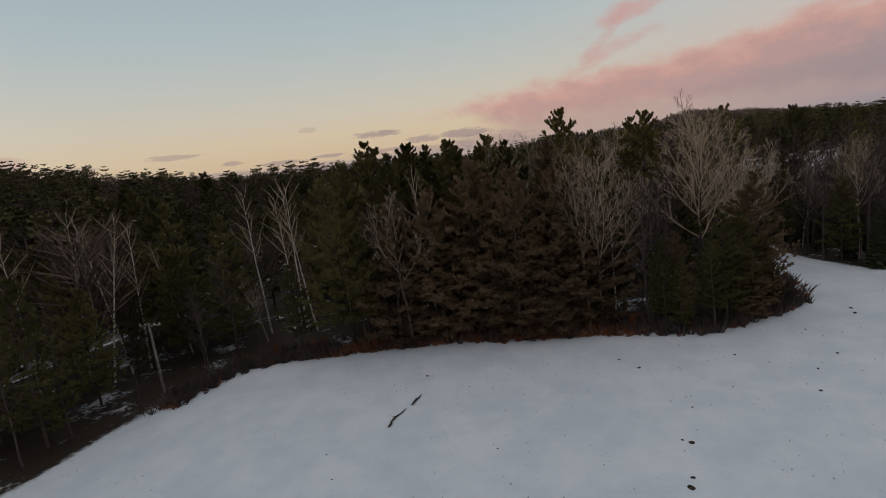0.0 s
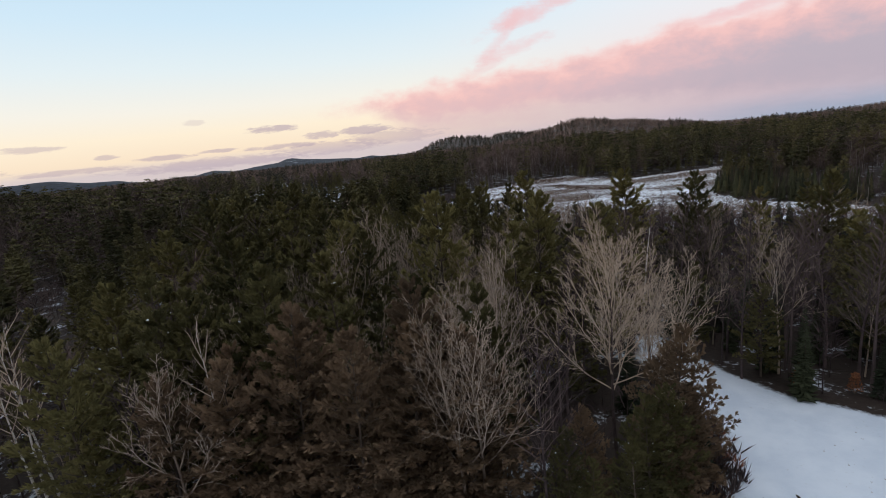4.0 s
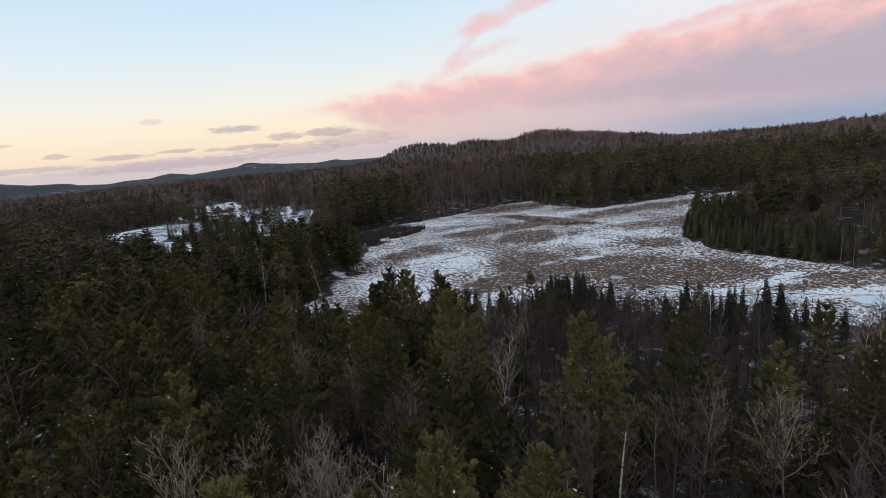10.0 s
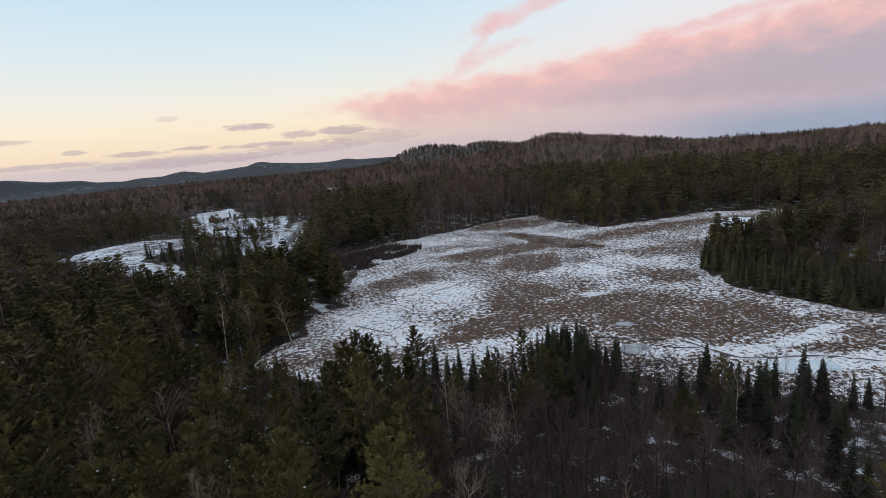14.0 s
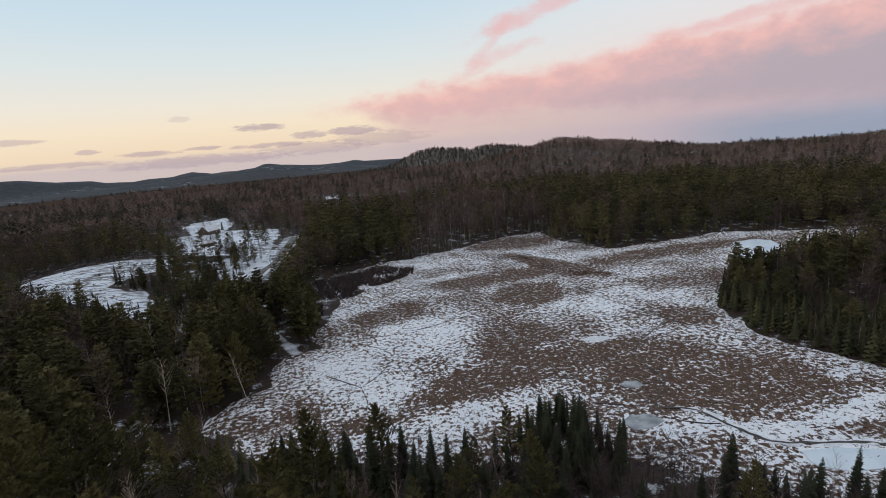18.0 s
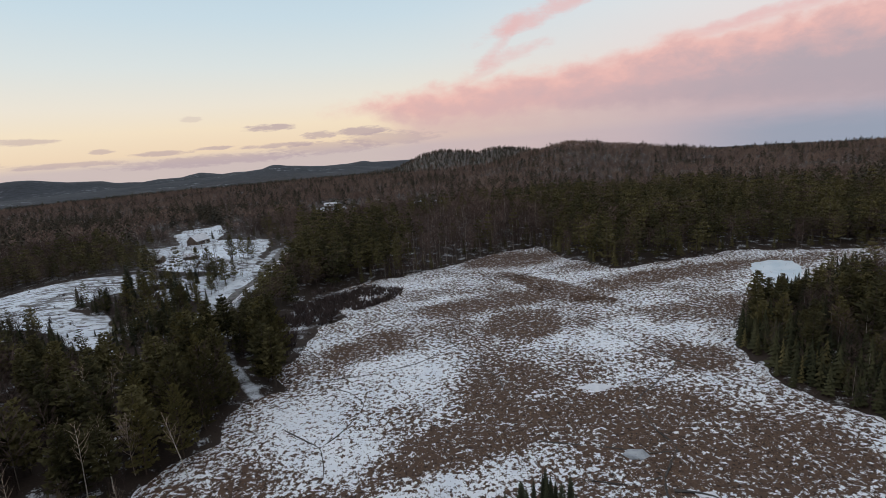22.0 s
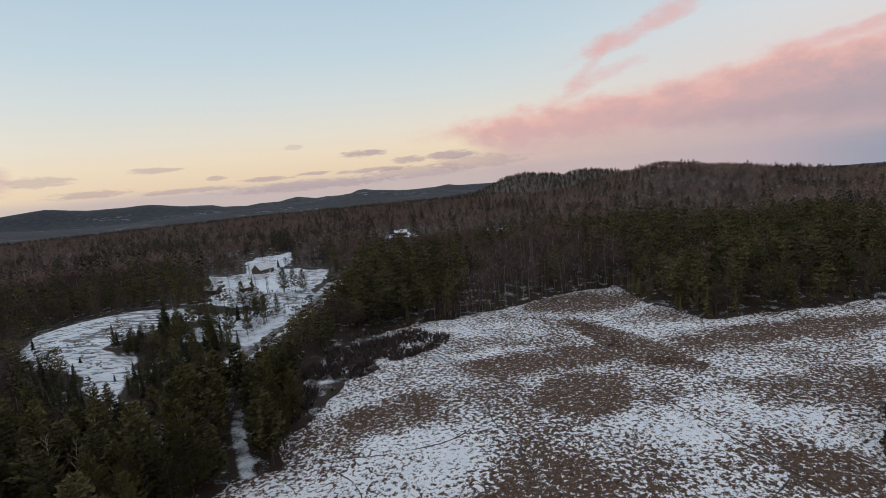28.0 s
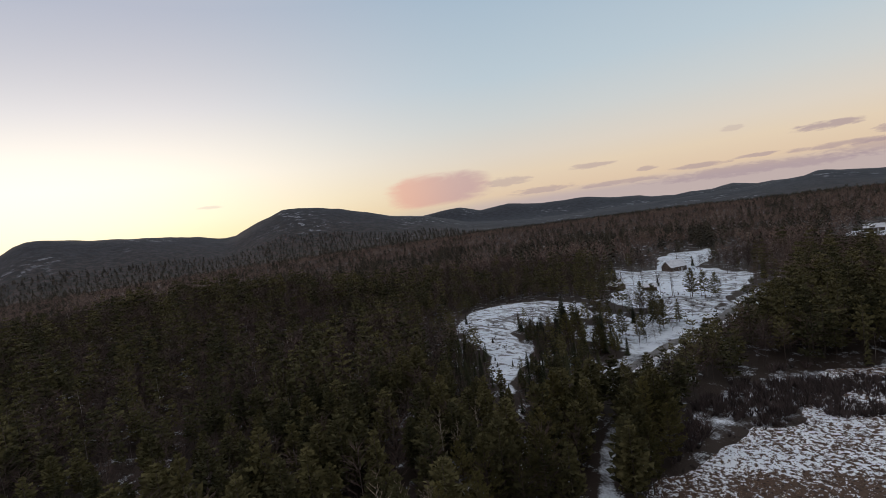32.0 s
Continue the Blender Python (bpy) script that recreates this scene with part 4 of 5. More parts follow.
def plant_near():
    rng = np.random.default_rng(5)
    x, y = scatter(-75, 150, 50, 200, 3.7, 3)
    deep = wooded(x, y)
    keep = deep > 1.6
    x, y = x[keep], y[keep]
    k = kinds(x, y, rng)
    d = from_line(x, y, FLIGHT)
    # pines keep clear of one another, so that each crown shows
    room = np.ones(len(x), bool)
    for i in np.flatnonzero(k == 0):
        near = (k == 0) & room & (np.hypot(x - x[i], y - y[i]) < 3.9 + 1.0 * rough_land(x[i], y[i], 9, 61))
        near[i:] = False
        room[i] = not near.any()
    x, y, k, d = x[room], y[room], k[room], d[room]
    # open strips of snow in the thin wood towards the marsh
    thin = (x > 70) & (y < 165) & (rough_land(x, y, 16, 31) > 0.74)
    clear = np.zeros(len(x), bool)
    for ax, ay in OPEN_CROWNED:
        clear |= np.hypot(x - ax, y - ay) < np.where(k == 0, 4.4, 2.6)
    clear |= (np.hypot(x - 34.6, y - 69) < 4.6) | (from_line(x, y, [(-25.5, 66), (-22, 58)]) < 3.5)
    keep = (d < 95) & ~thin & ~clear
    x, y, k, d = x[keep], y[keep], k[keep], d[keep]
    z = land(x, y)
    low = np.where(k == 1, 1.0, 1 - (0.36 - 0.1 * ease(x, 66, 56)) * ease(away(x, y, MARSH_EDGE), 55, 8) * ease(x, 8, 20))
    side = np.degrees(np.arctan2(x - 7, y - 15))
    low = low * (1 - 0.3 * ease(side, -8, -13) * ease(y, 230, 190))
    low = low * (1 - 0.45 * ease(np.hypot(x - 33, y - 66), 9.5, 6.0)) * (1 - 0.06 * ease(y, 130, 114) * ease(x, 52, 58))
    low = low * (1 - 0.3 * ease(away(x, y, MARSH_EDGE), 30, 6) * ease(y, 150, 166) * ease(x, 46, 40))
    rest, tops = [], (300, 240, 290, 110, 80)
    sets = (PINES, FIRS, MAPLES, ASPENS, BIRCHES)
    for kind in range(5):
        own = np.flatnonzero(k == kind)
        own = own[np.argsort(d[own])]
        rest += list(own[tops[kind]:])
        for i in own[: tops[kind]]:
            pool = sets[kind]
            if kind == 0 and y[i] < 69 and 4 < x[i] < 26:
                pool = WARM_PINES
            base = pool[rng.integers(len(pool))]
            tall = rng.uniform(*RISE[kind]) * (0.88 + 0.3 * rough_land(x[i], y[i], 25, 8)) * low[i]
            full = {0: 18, 1: 10, 2: 15, 3: 16, 4: 17}[kind]
            s = tall / full
            m = Matrix.Translation((x[i], y[i], z[i])) @ pose(0, 0, 0, rng.normal(0, 1.5), rng.normal(0, 1.5), rng.uniform(0, 360)) @ Matrix.Diagonal((s * rng.uniform(0.92, 1.2), s * rng.uniform(0.92, 1.2), s, 1))
            copy_thing(base, m)
    return x[rest], y[rest], k[rest]


NEAR_REST = plant_near()


def set_model(ob, x, y, s, turn=0.0, lean=(0, 0)):
    """The first of each model stands in the wood too."""
    ob.matrix_basis = Matrix.Translation((x, y, float(land(x, y)))) @ pose(0, 0, 0, lean[0], lean[1], turn) @ Matrix.Diagonal((s, s, s, 1))


for k, ob in enumerate(PINES):
    set_model(ob, -24 - 6 * k, 74 + 7 * k, 1.0 + 0.05 * k)
for (px, py, s), ob in zip(((11, 69.5, 0.95), (19, 67.5, 1.05)), WARM_PINES):
    set_model(ob, px, py, s)
for (px, py), ob in zip(((86, 168), (91, 164), (88, 160)), FIRS):
    set_model(ob, px, py, 1.0)
for (px, py), ob in zip(((56, 82), (60, 78), (66, 84), (72, 77)), MAPLES):
    set_model(ob, px, py, 1.0)
for (px, py), ob in zip(((22.5, 66), (17, 73), (26, 74)), ASPENS):
    set_model(ob, px, py, 1.05)
for (px, py, a), ob in zip(((-11.2, 75.6, 4), (-16.4, 77.6, 8), (-31, 68, 5)), BIRCHES):
    set_model(ob, px, py, 1.1, 40 * a, (0, -a * 0.4))


# ---- woods farther off, each one sheet of many trees ----
def mid_pine(seed, tiers=10, per=6, blades=4):
    """A pine seen from farther off: tiers of level plumes round a stem, of height 1."""
    rng, sh = random.Random(seed), Shape()
    sh.tube([Vector((0, 0, -0.02)), Vector((0, 0, 0.95))], [0.007, 0.003], 3, 1)
    low = rng.uniform(0.1, 0.28)
    for w in range(tiers):
        k = low + (0.97 - low) * (w + rng.uniform(-0.3, 0.3)) / (tiers - 1)
        prof = 0.22 * max(1 - k, 0.0) ** 0.65 * min(1, 0.55 + (k - low) * 2) + 0.014
        for b in range(per):
            r = prof * rng.uniform(0.6, 1.35)
            a = 6.283 * b / per + w * 0.9 + rng.uniform(-0.4, 0.4)
            d = Vector((math.cos(a), math.sin(a), rng.uniform(0.0, 0.3) + 0.7 * k * k))
            side = Vector((-d.y, d.x, 0))
            for j in range(blades):
                p = Vector((0, 0, k)) + d * r * (0.25 + 0.6 * j / blades) + side * r * rng.uniform(-0.28, 0.28)
                e = (d + side * rng.gauss(0, 0.45) + Vector((0, 0, rng.gauss(0.35, 0.4)))).normalized() * (r * 0.24 + 0.014)
                o = e.cross(Vector((rng.gauss(0, 1.0), rng.gauss(0, 1.0), 1))).normalized() * (r * 0.13 + 0.008)
                sh.tri(tuple(p - o), tuple(p + o), tuple(p + e), 0)
    return sh


def mid_fir(seed, n=44):
    rng, sh = random.Random(seed), Shape()
    for i in range(n):
        k = 0.03 + 0.95 * i / n
        r = (0.17 * (1 - k) + 0.012) * rng.uniform(0.7, 1.2)
        a = i * 2.4
        c, s = math.cos(a), math.sin(a)
        e = Vector((c * r, s * r, k - 0.03))
        w = Vector((-s, c, 0.0)) * r * 0.55
        sh.tri((0, 0, k + 0.07), tuple(e - w), tuple(e + w), 0)
    return sh


def mid_bare(seed, n=46, pale=False):
    rng, sh = random.Random(seed), Shape()
    sh.tube([Vector((0, 0, -0.02)), Vector((0.01, 0, 0.5)), Vector((0.02, 0.01, 0.95))], [0.005, 0.0035, 0.0015], 3, 1)
    for i in range(n):
        k = 0.28 + 0.62 * rng.random()
        a = rng.uniform(0, 6.28)
        ln = rng.uniform(0.12, 0.3) * (1.25 - k * 0.7)
        d = Vector((math.cos(a), math.sin(a), rng.uniform(0.5, 1.6)))
        off = rng.uniform(0, 0.14) * (1.1 - k * 0.5)
        slim(sh, rng, (math.cos(a) * off, math.sin(a) * off, k), d, ln, 0.0042 if pale else 0.005, 0)
    return sh


def far_cone(seed, n=26):
    """A far conifer, of height 1: a ragged cone of small leaning blades."""
    rng, sh = random.Random(seed), Shape()
    for i in range(n):
        k = 0.1 + 0.86 * i / n
        r = (0.2 * (1 - k) ** 0.6 + 0.012) * rng.uniform(0.7, 1.25)
        a = i * 2.4
        c, s = math.cos(a), math.sin(a)
        e, w = Vector((c * r, s * r, k - 0.04)), Vector((-s, c, rng.uniform(-0.3, 0.3))) * r * 0.5
        sh.tri((c * r * 0.2, s * r * 0.2, min(k + 0.07, 1.0)), tuple(e - w), tuple(e + w), 0)
    return sh


def far_bare(seed, n=20):
    """A far hardwood, of height 1: a round crown of fine twig bundles on a slim stem."""
    rng, sh = random.Random(seed), Shape()
    slim(sh, rng, (0, 0, 0), (0, 0, 1), 0.8, 0.009, 1)
    for i in range(n):
        a, q = i * 2.4 + rng.uniform(-0.3, 0.3), (i + rng.random()) / n
        k = 0.4 + 0.5 * q
        r = 0.2 * math.sin(math.pi * min(0.25 + 0.72 * q, 1.0)) * rng.uniform(0.35, 1.0)
        slim(sh, rng, (math.cos(a) * r, math.sin(a) * r, k - 0.08), (math.cos(a) * rng.uniform(0.1, 1.0), math.sin(a) * rng.uniform(0.1, 1.0), rng.uniform(0.3, 1.2)), rng.uniform(0.13, 0.24), rng.uniform(0.018, 0.034), 0)
    return sh


def spread(name, shapes, x, y, tall, mats, label, category, seed, girth=1.0):
    """Many copies of small shapes, laid into one mesh."""
    if not len(x):
        return
    rng = np.random.default_rng(seed)
    z = land(x, y)
    vs, fs, ms, ts, n0 = [], [], [], [], 0
    pick = rng.integers(0, len(shapes), len(x))
    for s, sh in enumerate(shapes):
        own = np.flatnonzero(pick == s)
        v, f = np.array([tuple(p) for p in sh.v], np.float32), np.array(sh.f, np.int32)
        a = rng.uniform(0, 6.28, len(own))[:, None]
        h = tall[own][:, None]
        g = h * girth * rng.uniform(0.8, 1.25, len(own))[:, None]
        px = (v[:, 0] * np.cos(a) - v[:, 1] * np.sin(a)) * g + x[own][:, None]
        py = (v[:, 0] * np.sin(a) + v[:, 1] * np.cos(a)) * g + y[own][:, None]
        pz = v[:, 2] * h + z[own][:, None]
        vs.append(np.stack([px, py, pz], -1).reshape(-1, 3))
        fs.append((f[None] + n0 + (np.arange(len(own)) * len(v))[:, None, None]).reshape(-1, 3))
        ms.append(np.tile(sh.m, len(own)))
        ts.append(np.repeat(rng.random(len(own)), len(v)))
        n0 += len(own) * len(v)
    me = sheet(name, np.concatenate(vs), np.concatenate(fs), mats, {"tone": np.concatenate(ts)}, np.concatenate(ms))
    tagged(new(name, me), label, category, kind="stuff")


def plant_far():
    rng = np.random.default_rng(9)
    xs, ys, ks = [NEAR_REST[0]], [NEAR_REST[1]], [NEAR_REST[2]]
    bands = ((0, 360, 4.6, -330, 480, -120, 560), (360, 980, 7.4, -950, 1080, -150, 1120), (980, 1750, 16, -2450, 2000, -200, 2650))
    for b, (lo, hi, step, x0, x1, y0, y1) in enumerate(bands):
        x, y = scatter(x0, x1, y0, y1, step, 40 + b)
        r = np.hypot(x - 90, y - 175)
        az = np.degrees(np.arctan2(x - EYE_AT[0], y - EYE_AT[1]))
        keep = (r >= lo) & (r < hi) & (az > -110) & (az < 68)
        if b == 0:
            keep = (r < hi) & (((az > -115) & (az < 75)) | (rng.random(len(x)) < 0.25))
            keep &= (from_line(x, y, FLIGHT) > 95) | (x < -75) | (x > 150) | (y > 200) | (y < 50)
        x, y = x[keep], y[keep]
        deep = wooded(x, y)
        keep = deep > 1.8
        x, y, deep = x[keep], y[keep], deep[keep]
        k = kinds(x, y, rng)
        xs.append(x), ys.append(y), ks.append(k)
    x, y, k = np.concatenate(xs), np.concatenate(ys), np.concatenate(ks)
    r = np.hypot(x - 90, y - 175)
    short = np.where(k == 1, 1.0, 1 - 0.33 * ease(np.where(y < 205, away(x, y, MARSH_EDGE), 99), 62, 8) * ease(x, 8, 20))
    side = np.degrees(np.arctan2(x - 7, y - 15))
    short = short * (1 - 0.38 * ease(side, -8, -13) * ease(side, -34, -26) * ease(y, 230, 190))
    short = short * (1 - 0.3 * ease(away(x, y, MARSH_EDGE), 30, 6) * ease(y, 150, 166) * ease(y, 215, 200) * ease(x, 46, 40))
    short = short * (1 - 0.18 * ease(np.abs(x + 10), 34, 22) * ease(y, 212, 232) * ease(y, 285, 272))
    short = short * (1 - 0.24 * ease(away(x, y, MARSH_EDGE), 45, 14) * ease(x, 156, 164) * ease(np.abs(y - 225), 60, 40) * ease(x, 300, 250))
    lift = short * (1 - 0.45 * ease(from_line(x, y, ROAD_LINE), 18, 9) * ease(y, 272, 290)) * (0.85 + 0.4 * rough_land(x, y, 40, 33)) * (1 - 0.4 * ease(np.minimum(away(x, y, FARM_EDGE), away(x, y, KNOLL_EDGE)), 26, 8)) * (1 - 0.62 * ease(np.minimum(from_line(x, y, [(56, 560), (58, 600)]), from_line(x, y, [(146, 560), (150, 600)])), 40, 22))
    for kind, (lo, hi) in enumerate(RISE):
        tall = rng.uniform(lo, hi, len(x)) * lift * (1 - 0.3 * ease(r, 330, 560))
        close = from_line(x, y, FLIGHT) < 150
        roomy = ~close | (y > 195) | (rough_land(x * 7.3, y * 7.3, 1.0, 62) < 0.6)
        if kind == 0:
            own = (k == kind) & (r <= 380) & close & roomy
            spread("conifer_wood", [mid_pine(20 + s, 17, 7, 6) for s in range(4)], x[own], y[own], tall[own], [FAR_PINE, FAR_BARK], "dark green pine wood with level plumed boughs", "woods", 59, 1.2)
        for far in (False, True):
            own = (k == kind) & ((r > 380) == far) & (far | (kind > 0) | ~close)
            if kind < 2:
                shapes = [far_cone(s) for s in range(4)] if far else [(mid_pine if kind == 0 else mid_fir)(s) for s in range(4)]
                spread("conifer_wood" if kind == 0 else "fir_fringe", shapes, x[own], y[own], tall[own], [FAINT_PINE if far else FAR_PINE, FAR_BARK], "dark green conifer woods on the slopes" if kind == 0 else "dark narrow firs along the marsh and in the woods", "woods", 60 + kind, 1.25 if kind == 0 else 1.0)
            elif not far and kind == 2:
                shapes = [mid_bare(s, 92) for s in range(4)]
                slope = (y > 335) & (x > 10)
                for where, twig in ((slope, LIT_SLOPE_TWIG), (~slope, FAR_TWIG)):
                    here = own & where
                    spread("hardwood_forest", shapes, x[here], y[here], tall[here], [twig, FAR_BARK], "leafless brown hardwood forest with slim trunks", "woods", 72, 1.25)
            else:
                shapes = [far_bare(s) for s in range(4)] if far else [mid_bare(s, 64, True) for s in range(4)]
                spread("hardwood_forest" if kind == 2 else "pale_hardwoods", shapes, x[own], y[own], tall[own], [HAZED_TWIG if far else FAR_TWIG, FAR_BARK if kind == 2 else PALE_BARK], "leafless brown hardwood forest with pale trunks", "woods", 70 + kind, 1.25)


plant_far()


def shore_firs():
    """Close rows of dark firs where the wooded spit meets the marsh, and round the knoll's foot."""
    rng = np.random.default_rng(77)
    x, y = scatter(156, 250, 168, 268, 2.6, 78)
    m = away(x, y, MARSH_EDGE)
    keep = (m > 1.2) & (m < 26) & (rng.random(len(x)) < 0.85 - 0.022 * m)
    x, y = x[keep], y[keep]
    kx, ky = scatter(-50, 16, 262, 322, 3.2, 79)
    keep = (wooded(kx, ky) > 1.5) & (rng.random(len(kx)) < 0.6)
    spread("shore_firs", [mid_fir(60 + q, 60) for q in range(4)], np.r_[x, kx[keep]], np.r_[y, ky[keep]], np.r_[rng.uniform(5.5, 10.5, len(x)), rng.uniform(4.0, 8.0, keep.sum())], [FIR_FAR, FAR_BARK], "close dark firs along the wooded spit and round the knoll", "woods", 80, 1.0)


shore_firs()


def understory():
    """Saplings and brush between the taller trees."""
    rng = np.random.default_rng(19)
    x, y = scatter(-140, 330, 55, 330, 3.1, 20)
    deep = wooded(x, y)
    d = np.hypot(x - 75, y - 130)
    keep = (deep > 1.0) & (rng.random(len(x)) < 0.8 * ease(d, 300, 120) * np.where((x > 46) & (y < 180), 1.0, 0.22))
    x, y = x[keep], y[keep]
    # close brush on the slope down to the marsh
    bx, by = scatter(46, 150, 84, 172, 2.3, 23)
    keep = (wooded(bx, by) > 0.4) & (rng.random(len(bx)) < 0.8)
    x, y = np.r_[x, bx[keep]], np.r_[y, by[keep]]
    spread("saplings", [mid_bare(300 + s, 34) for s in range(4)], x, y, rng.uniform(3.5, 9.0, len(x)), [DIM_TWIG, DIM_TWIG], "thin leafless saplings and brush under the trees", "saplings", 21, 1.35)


understory()


# ---- the field's edge: single trees, pole, brush ----
def part(name, bm, mat, parent, label=""):
    me = bpy.data.meshes.new(name)
    bm.to_mesh(me)
    bm.free()
    me.materials.append(mat)
    ob = new(name, me)
    ob.parent = parent
    return tagged(ob, label) if label else ob


def block(sx, sy, sz, at=(0, 0, 0), bevel=0.02):
    """A bevelled block that stands on at."""
    bm = bmesh.new()
    bmesh.ops.create_cube(bm, size=1, matrix=Matrix.Translation((at[0], at[1], at[2] + sz / 2)) @ Matrix.Diagonal((sx, sy, sz, 1)))
    if bevel:
        bmesh.ops.bevel(bm, geom=bm.edges[:], offset=bevel, segments=1, affect="EDGES")
    return bm


def rod(r0, r1, tall, at=(0, 0, 0), turn=None, sides=10):
    bm = bmesh.new()
    m = Matrix.Translation(at) @ (turn or Matrix()) @ Matrix.Translation((0, 0, tall / 2))
    bmesh.ops.create_cone(bm, cap_ends=True, segments=sides, radius1=r0, radius2=r1, depth=tall, matrix=m)
    return bm


def on_ground(x, y):
    return float(land(x, y))


hero = make_tree("aspen_tree", fork_tree(7, 20.5, 0.33, 20, (10, 8, 5), (16, 62), 0.09), TWIG_RED, PALE_TWIG, "great leafless pale aspen with fanned branches by the field", "bare tree", "pale aspens among the pines")
set_model(hero, 34.6, 69.0, 1.0, 30)

AT_EDGE = (
    (ASPENS, 21, 65, 1.12), (ASPENS, 32, 88, 1.2), (ASPENS, 24, 80, 1.15), (ASPENS, 19, 95, 1.2), (ASPENS, 15.5, 85, 1.2), (ASPENS, 24.5, 85.5, 1.2), (ASPENS, 25.5, 76, 1.1), (ASPENS, 1, 93, 0.95), (ASPENS, 31, 118, 0.9), (MAPLES, 54.5, 81, 0.85), (MAPLES, 61, 79, 0.9),
    (ASPENS, 2, 88, 0.95), (ASPENS, 26, 100, 1.0), (ASPENS, 29, 97.5, 0.95), (ASPENS, 37, 110, 0.9), (ASPENS, 31, 103, 0.9), (ASPENS, 45, 120, 0.85), (MAPLES, 53, 125, 0.95), (ASPENS, 65, 97, 0.95), (ASPENS, 70, 92, 0.95), (MAPLES, 65, 106, 1.0), (ASPENS, 53, 162, 0.6), (ASPENS, 47, 163, 0.65), (BIRCHES, 23, 164, 0.75), (BIRCHES, 8, 196, 0.75),
    (PINES, 43, 244, 0.85), (PINES, 44.5, 250, 0.8), (PINES, 41, 253, 0.9), (PINES, 39.5, 259, 0.85), (PINES, 44, 261, 0.75), (PINES, 37, 264, 0.9), (PINES, 41, 269, 0.8), (PINES, 38, 274, 0.85), (PINES, 31, 232, 0.9), (PINES, 27, 238, 0.95), (PINES, 23, 246, 0.95), (PINES, 30, 226, 0.85), (PINES, 24, 232, 0.9), (PINES, 25, 222, 0.9), (PINES, 28, 216, 0.8), (PINES, 22, 212, 0.85), (PINES, 19, 222, 0.9), (PINES, 20, 256, 0.9), (PINES, 26, 254, 0.85),
    (PINES, 49, 138, 1.06), (PINES, 47.5, 162, 0.93), (PINES, 45, 142, 1.0), (PINES, 44, 151, 0.95), (PINES, 52.5, 133, 0.95), (PINES, 41, 147, 0.95), (PINES, 52, 146, 0.9), (PINES, 46, 117, 1.05), (PINES, 42, 108, 1.0),
    (BIRCHES, 12, 206, 0.85), (BIRCHES, 15, 204, 0.9), (BIRCHES, 18, 207, 0.85), (BIRCHES, 10, 230, 0.85), (BIRCHES, 13, 235, 0.9), (ASPENS, 16, 240, 0.85), (BIRCHES, 31, 208, 0.8), (ASPENS, 20, 212, 0.8), (BIRCHES, 6, 229, 0.85),
    (MAPLES, 26, 62.5, 1.0), (MAPLES, 26.8, 63.5, 0.95), (MAPLES, 28, 64.5, 1.05), (MAPLES, 0, 69, 1.05), (MAPLES, -3, 72, 0.95),
    (MAPLES, 57, 92, 1.2), (MAPLES, 62, 95, 1.15), (MAPLES, 66, 90, 1.2), (MAPLES, 70, 84, 1.15), (MAPLES, 58, 75.5, 1.15), (MAPLES, 63, 71, 1.2),
    (WARM_PINES, 37, 64.5, 0.72), (PINES, 31.3, 60.4, 0.42), (PINES, 33, 61.3, 0.5), (PINES, 28.5, 61.2, 0.4), (PINES, 34.5, 62.5, 0.55), (WARM_PINES, 35.5, 61.8, 0.4), (WARM_PINES, 38.6, 64.6, 0.34), (WARM_PINES, 40.2, 67.5, 0.4), (WARM_PINES, 6, 70, 0.85),
    (WARM_PINES, 1, 68.5, 0.9), (PINES, -4.5, 70, 0.9), (WARM_PINES, 6, 68.3, 0.92), (WARM_PINES, 9.8, 68, 0.98), (WARM_PINES, 17.8, 66.6, 0.96), (WARM_PINES, 22, 66.4, 0.8), (WARM_PINES, 30, 64.5, 0.5), (WARM_PINES, 38.4, 67.8, 0.56), (PINES, 2, 72.5, 1.0), (PINES, 8, 73, 1.0),
    (WARM_PINES, 13.8, 66.2, 1.0), (PINES, 56.6, 103, 1.16), (PINES, -3.7, 89.2, 1.12), (PINES, 1.9, 89.8, 1.02), (PINES, 5.6, 95, 1.10), (PINES, 14.7, 89.6, 1.11), (PINES, 16.9, 86.4, 1.00), (PINES, 24.1, 85, 1.10), (PINES, 30.2, 86.5, 1.08), (PINES, 36.1, 87.5, 1.14), (PINES, -37, 115.6, 1.10), (PINES, 66, 100, 1.0), (PINES, 73, 97, 1.0), (PINES, 79, 92, 1.05), (PINES, 52, 82, 0.6), (PINES, 56, 77, 0.5), (PINES, 24, 70, 0.95), (PINES, 3, 75, 1.0), (PINES, -6, 80, 1.0),
    (BIRCHES, -10.2, 76.4, 1.0), (BIRCHES, -12, 76.8, 0.95), (BIRCHES, -30, 70, 1.0), (BIRCHES, -34, 68.5, 1.05), (BIRCHES, -38, 66.5, 1.0), (BIRCHES, -41, 63, 0.95), (BIRCHES, -44, 58, 1.0), (BIRCHES, -28.5, 71, 0.9), (BIRCHES, -25, 74, 0.8), (BIRCHES, 24, 66, 0.75), (BIRCHES, -36, 60, 0.9),
    (MAPLES, -30, 418, 0.7), (MAPLES, -22, 410, 0.8), (MAPLES, -10, 402, 0.75), (MAPLES, -2, 398, 0.8), (MAPLES, 6, 396, 0.7), (MAPLES, -40, 424, 0.6), (MAPLES, 8, 404, 0.8), (MAPLES, -26, 440, 0.9), (MAPLES, -12, 470, 0.8), (MAPLES, -60, 500, 0.8), (MAPLES, -20, 520, 0.9), (MAPLES, 2, 470, 0.7), (MAPLES, -50, 540, 0.9),
)
